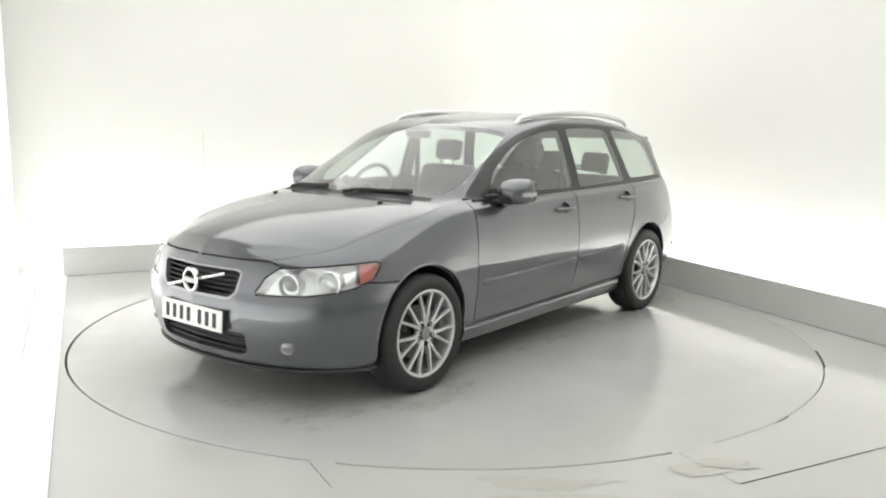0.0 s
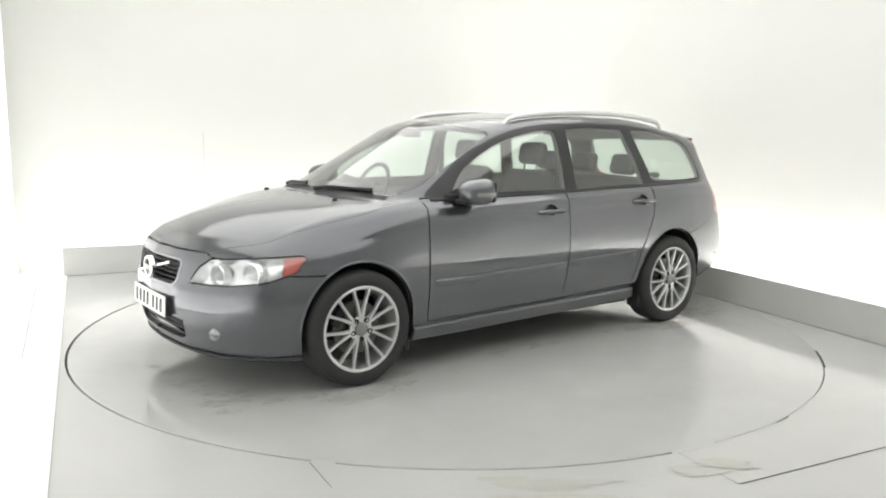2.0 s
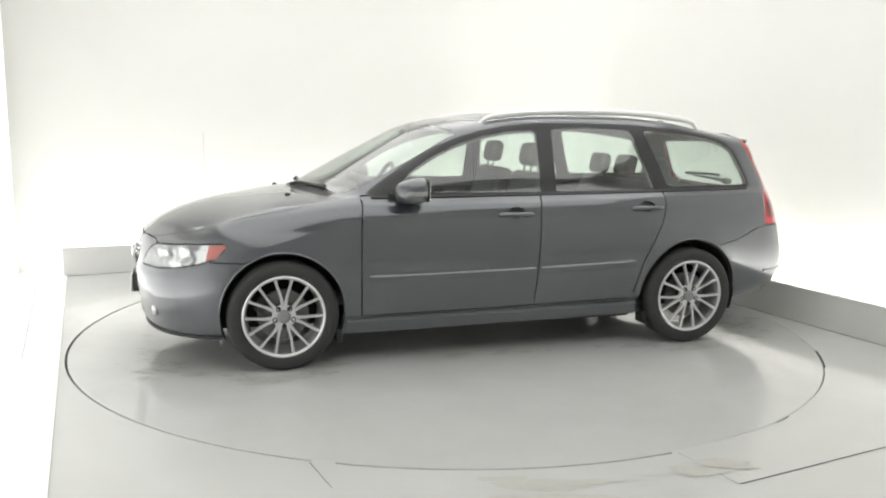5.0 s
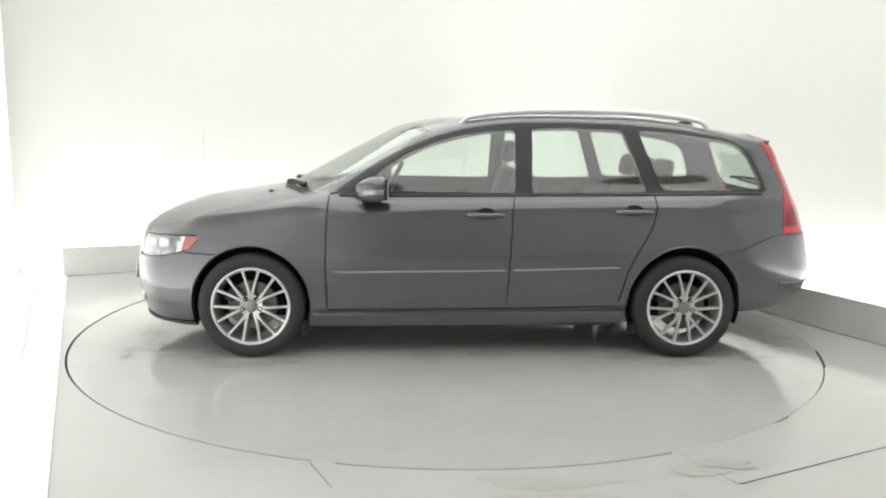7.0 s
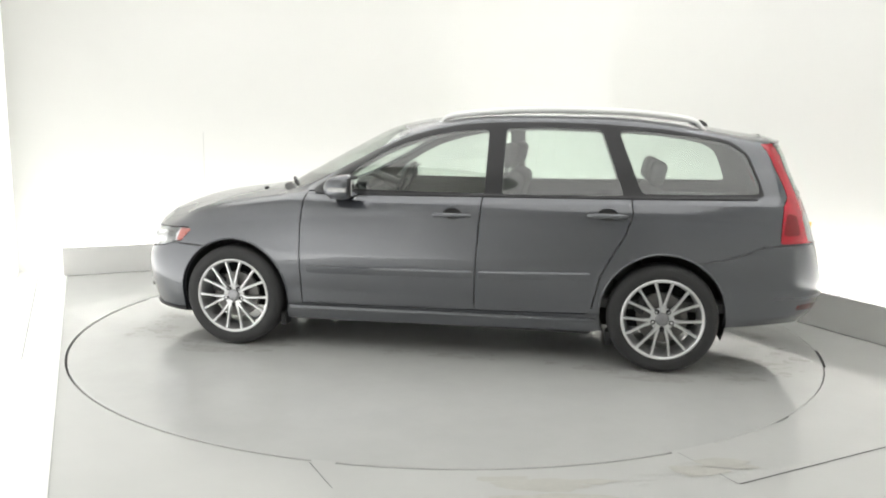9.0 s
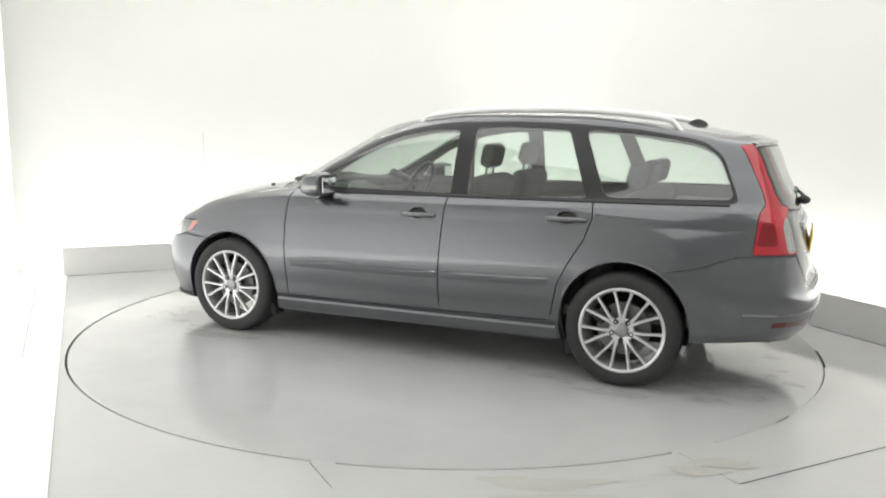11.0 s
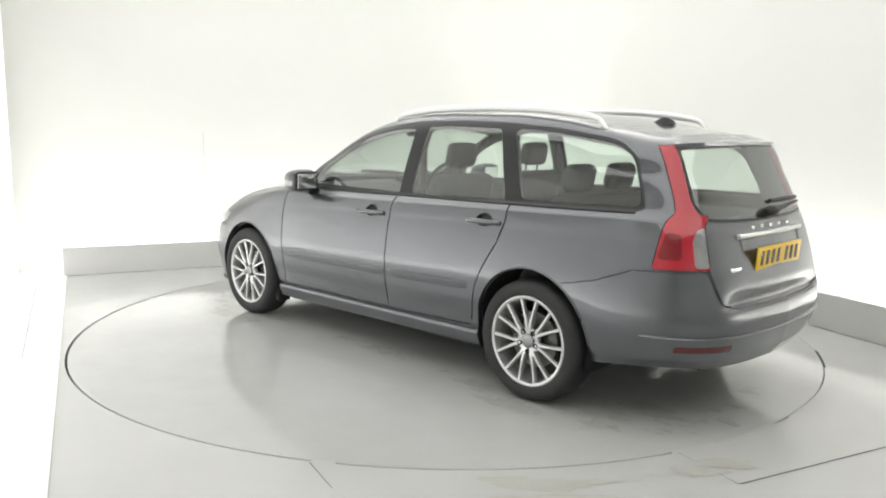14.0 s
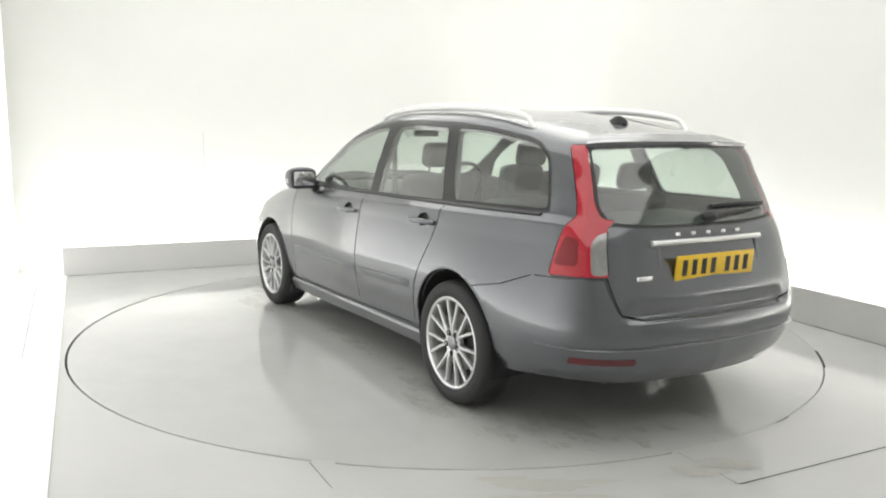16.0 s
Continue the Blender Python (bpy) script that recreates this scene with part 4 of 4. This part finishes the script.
def build_mirror(car, s):
    bm = bmesh.new()
    bmesh.ops.create_cube(bm, size=1)
    bmesh.ops.subdivide_edges(bm, edges=bm.edges[:], cuts=5, use_grid_fill=True)
    for v in bm.verts:
        q = v.co * 2
        l = max(abs(q.x), abs(q.y), abs(q.z))
        d = q.normalized()
        k = 1 / (abs(d.x) ** 3.2 + abs(d.y) ** 3.2 + abs(d.z) ** 3.2) ** (1 / 3.2)
        c = d * k * l
        f = 1 - 0.32 * max(c.x, 0) ** 2
        v.co = Vector((0.57 + c.x * (0.122 if c.x > 0 else 0.065), s * (0.905 + c.y * 0.102 * f), 1.032 + c.z * 0.075 * f - 0.008 * c.x))
    mirror = part("door_mirror", bm, M_PAINT, car, "dark grey door mirror", smooth=60)
    part("mirror_glass", box_bm(.5, .507, s * .905 - .074, s * .905 + .074, .985, 1.08, .003), M_CHROME, mirror, "mirror glass")
    part("mirror_edge", box_bm(.503, .53, s * .905 - .088, s * .905 + .088, .972, 1.094, .02), M_PLASTIC, mirror)
    # repeater lamp and arm
    part("repeater", strip([(Vector((x, s * y, 1.022)), Vector((0.35, s, 0)).normalized()) for x, y in ((.525, 1.005), (.56, 1.009), (.60, 1.002), (.645, .982))],
                           ((-.004, -.016), (.005, -.013), (.007, 0), (.005, .012), (-.004, .014))), M_CLEAR, mirror, "clear indicator repeater")
    part("mirror_arm", join(box_bm(.55, .66, min(s * .76, s * .92), max(s * .76, s * .92), .958, .985, .01),
                            box_bm(.58, .70, min(s * .735, s * .785), max(s * .735, s * .785), .965, 1.01, .012)), M_PLASTIC, mirror, "black mirror arm")


def build_handles(car, doors):
    for door, (x0, z0) in zip(("front_door", "rear_door"), HANDLES):
        for s in (1, -1):
            y, n = side_y(x0, z0, 3, 5)
            n = Vector((n.x, s * n.y, n.z))
            c = Vector((x0, s * y, z0))
            rot = n.to_track_quat("Y", "Z").to_matrix().to_4x4()
            m = Matrix.Translation(c) @ rot
            h = part("door_handle", tube([m @ Vector(q) for q in ((-.108, .004, 0), (-.095, .022, 0), (-.06, .032, 0), (0, .036, 0), (.06, .032, 0), (.095, .022, 0), (.108, .004, 0))],
                                         [.012, .014, .015, .015, .015, .014, .012], 12, flat=0.95), M_PAINT, doors[door, s], "body-coloured door handle")


def build_mouldings(car, doors):
    for door, x0, x1, za, zb in (("front_door", .832, -.212, .518, .535), ("rear_door", -.246, -.90, .536, .556)):
        for s in (1, -1):
            pts = []
            for i in range(15):
                f = i / 14
                x, z = x0 + (x1 - x0) * f, za + (zb - za) * f
                y, n = side_y(x, z, 1, 5)
                nn = Vector((n.x * .3, s * n.y, n.z)).normalized()
                pts.append((Vector((x, s * y, z)) - nn * (.011 if i in (0, 14) else 0), nn))
            part("side_moulding", strip(pts, ((-.004, -.03), (.009, -.026), (.013, -.01), (.013, .012), (.007, .019), (-.004, .021))), M_PAINT, doors[door, s],
                 "body-coloured rubbing strip", smooth=30)
    for s in (1, -1):   # sill
        pts = []
        for i in range(19):
            x = .955 - 1.895 * i / 18
            y, n = side_y(x, .262 + .02 * i / 18, 0, 2)
            pts.append((Vector((x, s * (y - .004), .25 + .02 * i / 18)), Vector((0, s, 0))))
        part("sill_cover", strip(pts, ((-.03, -.064), (-.006, -.06), (.014, -.012), (.019, .006), (.014, .02), (-.01, .026))), M_PAINT, car, "dark grey painted sill cover", smooth=30)
    for s in (1, -1):   # belt seal
        pts = []
        for i in range(31):
            x = .80 - 2.62 * i / 30
            z = .981 + .034 * i / 30
            y, n = side_y(x, z, 4, 6)
            pts.append((Vector((x, s * y, z)), Vector((0, s * n.y, n.z)).normalized()))
        part("belt_seal", strip(pts, ((-.004, -.008), (.006, -.007), (.008, 0), (.005, .009), (-.004, .01))), M_TRIM, car, "black window seal")


def build_rails(car):
    for s in (1, -1):
        pts = []
        for i in range(33):
            f = i / 32
            x = .07 - 1.60 * f
            z = 1.508 - 0.060 * abs(2 * f - .98) ** 2.6 - 0.05 * max(0, abs(2 * f - 1) - .93) / .07
            y = .548 - .02 * abs(2 * f - 1) ** 2
            pts.append((x, s * y, z))
        part("roof_rail", tube(pts, [.011 + .006 * min(1, 4 * min(i, 32 - i) / 16) for i in range(33)], 12, flat=1.15), M_RAIL, car, "satin aluminium roof rail")
    # roof aerial
    bm = bmesh.new()
    prof = [(-.085, 0), (-.07, .03), (-.03, .052), (0.0, .054), (.05, .03), (.09, 0)]
    rows = []
    z0 = 1.427
    for x, h in prof:
        x, h = x * .85, h * .75
        w = .030 * (1 - abs(x) / .13)
        rows.append([bm.verts.new((-1.54 + x, -w, z0)), bm.verts.new((-1.54 + x, -w * .4, z0 + .0 + h)), bm.verts.new((-1.54 + x, w * .4, z0 + h)), bm.verts.new((-1.54 + x, w, z0))])
    for a, b in zip(rows, rows[1:]):
        for i in range(3):
            bm.faces.new((a[i], a[i + 1], b[i + 1], b[i]))
    bm.faces.new(rows[0])
    bm.faces.new(rows[-1][::-1])
    bmesh.ops.recalc_face_normals(bm, faces=bm.faces)
    part("roof_aerial", bm, M_PLASTIC, car, "black roof aerial fin", smooth=60)


def plate(parent, name, m, ink, n=7):
    p = part(name, box_bm(-.004, .004, -.26, .26, -.056, .056, .004, m), ink, parent, "reflective plate with dark bars")
    for k in range(n):
        y = -.205 + k * .062 + (.034 if k > 3 else 0)
        part("print_bar", box_bm(.004, .0056, y - .015, y + .015, -.036, .036, m=m), M_INK, p)
    return p


def build_front(car, sk):
    # grille with slats, round badge and slanting bar
    z0, z1 = .545, .69
    g = part("grille", box_bm(2.0, 2.03, -.31, .31, z0 - .02, z1 + .02, .004), M_PLASTIC, car, "black slatted grille")
    for k in range(6):
        z = z0 + .012 + k * (z1 - z0 - .02) / 5
        pts = [(front_x(y, z) - .028, y, z) for y in np.linspace(-.32, .32, 13)]
        part("slat", tube(pts, .0075, 8, flat=0.8), M_TRIM, g, "black slat")
    xc = front_x(0, .61)
    bar = [Vector((front_x(y, z) + .006, y, z)) for y, z in ((-.235, .668), (-.12, .64), (0, .612), (.12, .584), (.235, .556))]
    part("grille_bar", tube([Vector((p.x, -p.y, p.z)) for p in bar][::-1], .0095, 8), M_CHROME, g, "slanting chrome bar")
    mb = Matrix.Translation((xc + .012, 0, .612)) @ pose(0, 0, 0, 0, 0, -90)
    part("badge_ring", lathe([(.046, -.012), (.064, -.012), (.064, .006), (.058, .012), (.050, .012), (.046, .006), (.046, -.012)], 40, mb), M_CHROME, g, "chrome badge ring")
    part("badge_plate", box_bm(xc + .004, xc + .024, -.05, .05, .598, .626, .004), M_STEEL, g)
    plate(car, "number_plate", Matrix.Translation((2.172, 0, .432)) @ pose(0, 0, 0, 0, -3, 0), M_WHITE)
    part("plate_holder", box_bm(2.09, 2.166, -.25, .25, .38, .485, .006), M_PLASTIC, car)
    # lower intake
    lo = part("lower_intake", box_bm(2.03, 2.055, -.38, .38, .265, .41, .004), M_PLASTIC, car, "black lower intake")
    for k in range(4):
        z = .288 + k * .03
        part("slat", tube([(front_x(y, z) - .03, y, z) for y in np.linspace(-.37, .37, 13)], .006, 8, flat=.8), M_TRIM, lo, "black slat")
    for s in (1, -1):
        xs = front_x(.575, .335)
        rot = Vector((1, s * .45, 0)).to_track_quat("Y", "Z").to_matrix().to_4x4()
        m = Matrix.Translation((xs - .002, s * .575, .335)) @ rot
        f = part("fog_light", lathe([(.038, -.02), (.038, .004), (.036, .005), (.033, .001), (.027, -.006), (.014, -.012), (.001, -.014)], 28, m), M_CLEAR, car, "round fog light")
        part("fog_lens", lathe([(.034, .003), (.024, .008), (.001, .010)], 24, m), M_LENS, f, "clear fog lens")
    # washer jets on the bonnet
    for s in (1, -1):
        u = S(5.35, 7.35, .004, s)
        part("washer_jet", ball(u, (.018, .013, .008)), M_PLASTIC, car, "black washer jet")
    # lip under the bumper
    pts = [(S(u, .35, 0.0, s), Vector((1, 0, 0))) for s, us in ((-1, np.linspace(4, 0, 17)), (1, np.linspace(0.2, 4, 17))) for u in us]
    part("front_lip", tube([p + Vector((0, 0, -.01)) for p, _ in pts], .012, 8, flat=.7), M_PLASTIC, car, "black lip under the bumper")


def build_wipers(car):
    def on_screen(u, v, s, off):
        return S(u, v, off, s)
    for (ua, va, sa), (ub, vb, sb) in (((6.02, 7.3, -1), (6.16, 8.75, -1)), ((6.02, 8.7, 1), (6.17, 7.3, 1))):
        a, b = on_screen(ua, va, sa, .014), on_screen(ub, vb, sb, .016)
        w = part("wiper", tube([a, a.lerp(b, .3) + Vector((.0, 0, .014)), b], [.012, .009, .006], 8), M_PLASTIC, car, "black wiper arm")
        pts = []
        for k in range(9):
            f = k / 8
            p = a.lerp(b, .2 + .78 * f)
            pts.append(p + Vector((-.01, 0, .004)))
        part("wiper_blade", tube(pts, .008, 6, flat=1.6), M_TRIM, w, "black rubber blade")
    # rear wiper
    w = part("rear_wiper", join(tube([(rear_x(0.0, 1.0) - .03, -.01, 1.01), (rear_x(.2, 1.03) - .03, -.2, 1.025), (rear_x(.4, 1.04) - .028, -.40, 1.035)], [.017, .011, .007], 8),
                                ball((rear_x(0, 1.0) - .02, 0, 1.01), (.035, .045, .026))), M_PLASTIC, car, "black rear wiper")
    part("wiper_blade", tube([(rear_x(abs(y), 1.06) - .014, y, 1.058 - abs(y + .2) * .03) for y in (-.05, -.15, -.25, -.35, -.46)], .008, 6, flat=1.5), M_TRIM, w)


def build_rear(car, gate):
    xp = rear_x(0.2, .80)
    bm = join(box_bm(xp - .012, xp + .03, -.345, -.315, .690, .90, .008), box_bm(xp - .012, xp + .03, .315, .345, .690, .90, .008),
              box_bm(xp - .014, xp + .03, -.335, .335, .688, .722, .010), box_bm(xp + .002, xp + .03, -.325, .325, .71, .90, .004))
    for v in bm.verts:
        v.co.x += .22 * (v.co.z - .72)
    part("plate_recess", bm, M_PAINT, gate, "body-coloured plate surround")
    part("plate_bar", tube([(rear_x(y, .905) - .008, y, .905) for y in np.linspace(-.36, .36, 15)], .013, 10), M_RAIL, gate, "satin bar over the plate")
    plate(gate, "number_plate", Matrix.Translation((xp - .019, 0, .795)) @ pose(0, 0, 0, 0, 4, 180), M_YELLOW)
    for k in range(5):      # raised maker's letters as plain bars
        y = .20 - k * .10
        part("badge_bar", box_bm(rear_x(.1, .94) - .006, rear_x(.1, .94) + .01, y - .014, y + .014, .932, .948, .002), M_CHROME, gate, "small chrome bar")
    part("badge_bar", box_bm(rear_x(.44, .76) - .008, rear_x(.44, .76) + .02, .385, .475, .752, .772, .003), M_CHROME, gate, "small chrome bar")
    # roof spoiler over the glass
    bm = bmesh.new()
    rings = []
    us = [13.55 + 2.45 * i / 14 for i in range(15)]
    line = [(u, -1) for u in us] + [(u, 1) for u in us[::-1][1:]]
    for u, s in line:
        a, b = S(u, 7.35, .004, s), S(u, 6.98, .004, s)
        tip = b + (b - a).normalized() * .032 + Vector((0, 0, .004))
        low = tip + Vector((.008, 0, -.018))
        und = S(u, 6.86, .002, s)
        rings.append([bm.verts.new(q) for q in (a, b, tip, low, und)])
    for q, t in zip(rings, rings[1:]):
        for i in range(4):
            bm.faces.new((q[i], q[i + 1], t[i + 1], t[i]))
    bm.faces.new(rings[0])
    bm.faces.new(rings[-1][::-1])
    bmesh.ops.recalc_face_normals(bm, faces=bm.faces)
    part("roof_spoiler", bm, M_PAINT, gate, "dark grey roof spoiler", smooth=35)
    # bumper crease, exhaust
    pts = [(S(u, 1.62, 0, s), None) for s, us2 in ((-1, np.linspace(12.6, 16, 18)), (1, np.linspace(15.8, 12.6, 17))) for u in us2]
    part("bumper_strip", tube([p for p, _ in pts], .012, 8, flat=.7), M_PAINT, car, "raised crease of the bumper")
    m = Matrix.Translation((-1.99, .46, .275)) @ pose(0, 0, 0, 0, 0, 90)
    part("exhaust_tip", lathe([(.028, -.12), (.028, .07), (.026, .072), (.024, .07), (.024, -.1)], 24, m), M_DISC, car, "dull exhaust tip")
    part("silencer", tube([(-1.70, .46, .36), (-1.75, .46, .36), (-1.95, .46, .36), (-1.99, .46, .36)], [.04, .055, .055, .04], 14), M_UNDER, car)


def build_under(car):
    part("underbody", join(box_bm(-1.66, 1.98, -.60, .60, .20, .40, .03), box_bm(-.92, .93, -.79, .79, .19, .36, .02),
                           box_bm(-.6, .7, -.12, .12, .15, .25, .03), box_bm(-2.1, -1.64, -.58, .58, .31, .5, .03)), M_UNDER, car, "dark underbody")
    for cx, cz, r in (ARCH_F, ARCH_R):
        for s in (1, -1):
            bm = bmesh.new()
            n = 28
            rings = []
            for i in range(n + 1):
                a = math.pi * (-.12 + 1.24 * i / n)
                c = Vector((cx + (r + .004) * math.cos(a), 0, cz + (r + .004) * math.sin(a)))
                rings.append([bm.verts.new((c.x, s * y, c.z)) for y in (.58, .70, .80, .832)])
            for q, t in zip(rings, rings[1:]):
                for i in range(3):
                    bm.faces.new((q[i], q[i + 1], t[i + 1], t[i]))
            hub = bm.verts.new((cx, s * .58, cz))
            for q, t in zip(rings, rings[1:]):
                bm.faces.new((hub, q[0], t[0]))
            bmesh.ops.recalc_face_normals(bm, faces=bm.faces)
            part("wheel_liner", bm, M_UNDER, car, "dark wheel arch liner")
    for cx, cz, r in (ARCH_F, ARCH_R):      # rolled edges of the arches
        for s in (1, -1):
            pts = []
            for i in range(41):
                a = math.pi * (.02 + .96 * i / 40)
                x, z = cx + (r + .003) * math.cos(a), cz + (r + .003) * math.sin(a)
                y, n = side_y(x, z, 0, 5)
                pts.append((x, s * (y - .002), z))
            part("arch_lip", tube(pts, .0065, 8), M_PAINT, car, "rolled wheel arch edge")
    for x in (1.0, -1.02):
        for s in (1, -1):
            part("mud_flap", box_bm(x - .02, x + .02, s * .77 - .05, s * .77 + .05, .14, .22, .008), M_UNDER, car)


def seat_bm(x, y, w, rear=False):
    back = Matrix.Translation((x, y, .50)) @ pose(0, 0, 0, 0, -18 if not rear else -22, 0)
    return join(box_bm(x - .02, x + .50, y - w / 2, y + w / 2, .38, .54, .05, seg=3),
                box_bm(-.13, 0, -w / 2, w / 2, 0, .66 if not rear else .60, .06, back, seg=4))


def headrest(x, y, z, tilt):
    m = Matrix.Translation((x, y, z)) @ pose(0, 0, 0, 0, tilt, 0)
    return box_bm(-.045, .045, -.115, .115, -.078, .078, .042, m, seg=4)


def build_cabin(car):
    for y in (.36, -.36):
        st = part("front_seat", seat_bm(-.13, y, .52), M_CLOTH, car, "charcoal cloth front seat")
        part("headrest", join(headrest(-.365, y, 1.225, -12), tube([(-.33, y - .06, 1.02), (-.35, y - .06, 1.16)], .007), tube([(-.33, y + .06, 1.02), (-.35, y + .06, 1.16)], .007)), M_CLOTH, st, "charcoal headrest")
    st = part("rear_bench", seat_bm(-1.02, 0, 1.30, True), M_CLOTH, car, "charcoal cloth rear bench")
    for y in (.40, 0, -.40):
        part("headrest", headrest(-1.28, y, 1.135, -14), M_CLOTH, st, "charcoal headrest")
    bm = bmesh.new()
    prof = [(1.12, .78), (1.10, .955), (.95, .985), (.78, .965), (.66, .90), (.64, .72), (.80, .60)]
    a = [bm.verts.new((x, -.68, z)) for x, z in prof]
    b = [bm.verts.new((x, .68, z)) for x, z in prof]
    for i in range(len(prof)):
        j = (i + 1) % len(prof)
        bm.faces.new((a[i], a[j], b[j], b[i]))
    bm.faces.new(a[::-1])
    bm.faces.new(b)
    bmesh.ops.recalc_face_normals(bm, faces=bm.faces)
    bmesh.ops.bevel(bm, geom=bm.edges[:], offset=.02, segments=2, affect="EDGES")
    d = part("dashboard", bm, M_PLASTIC, car, "black dashboard")
    part("instrument_hood", box_bm(.70, .88, -.55, -.19, .94, 1.01, .03), M_PLASTIC, d)
    # steering wheel on the driver's side
    m = Matrix.Translation((.50, -.36, .96)) @ pose(0, 0, 0, 0, -25, 0)
    ring = [m @ Vector((0, .185 * math.cos(2 * math.pi * k / 32), .185 * math.sin(2 * math.pi * k / 32))) for k in range(33)]
    sw = part("steering_wheel", join(tube(ring, .015, 8, cap=False), box_bm(-.01, .03, -.06, .06, -.05, .05, .02, m), box_bm(0, .015, -.18, .18, -.012, .02, .005, m),
                                     tube([m @ Vector((.02, 0, 0)), m @ Vector((.25, 0, -.02))], .03, 8)), M_PLASTIC, car, "black steering wheel")
    part("interior_mirror", box_bm(.40, .43, -.10, .10, 1.325, 1.375, .012), M_PLASTIC, car, "black interior mirror")
    part("cabin_floor", box_bm(-2.0, 1.0, -.72, .72, .34, .40, .01), M_LINER, car)
    part("load_cover", box_bm(-1.92, -1.38, -.60, .60, .93, .95, .006), M_LINER, car, "dark load cover")
    for s in (1, -1):   # belts and pillars inside
        part("seat_belt", box_bm(-.36, -.31, s * .655 - .004, s * .655 + .004, .6, 1.28, .001), M_CLOTH, car)


def build_car():
    car = new("car")
    tagged(car, "dark grey metallic estate car, slightly dusty, on the turntable", "car")
    skin = build_skin(car)
    for x in (1.32, -1.32):
        for s in (1, -1):
            build_wheel(car, x, s)
    for s in (1, -1):
        build_mirror(car, s)
    build_handles(car, skin)
    build_mouldings(car, skin)
    build_rails(car)
    build_front(car, skin)
    build_wipers(car)
    build_rear(car, skin["tailgate"])
    build_under(car)
    build_cabin(car)
    return car


car = build_car()


def motions():
    rows_car, rows_table = [], []
    for k in range(17):
        a = 231.26 - 6.836 * k
        r = pose(0, 0, 0, 0, 0, a)
        rows_car.append((float(k), r @ pose(-0.1033, -0.005, 0)))
        rows_table.append((float(k), r))
    walk(car, rows_car)
    walk(turntable, rows_table)


motions()
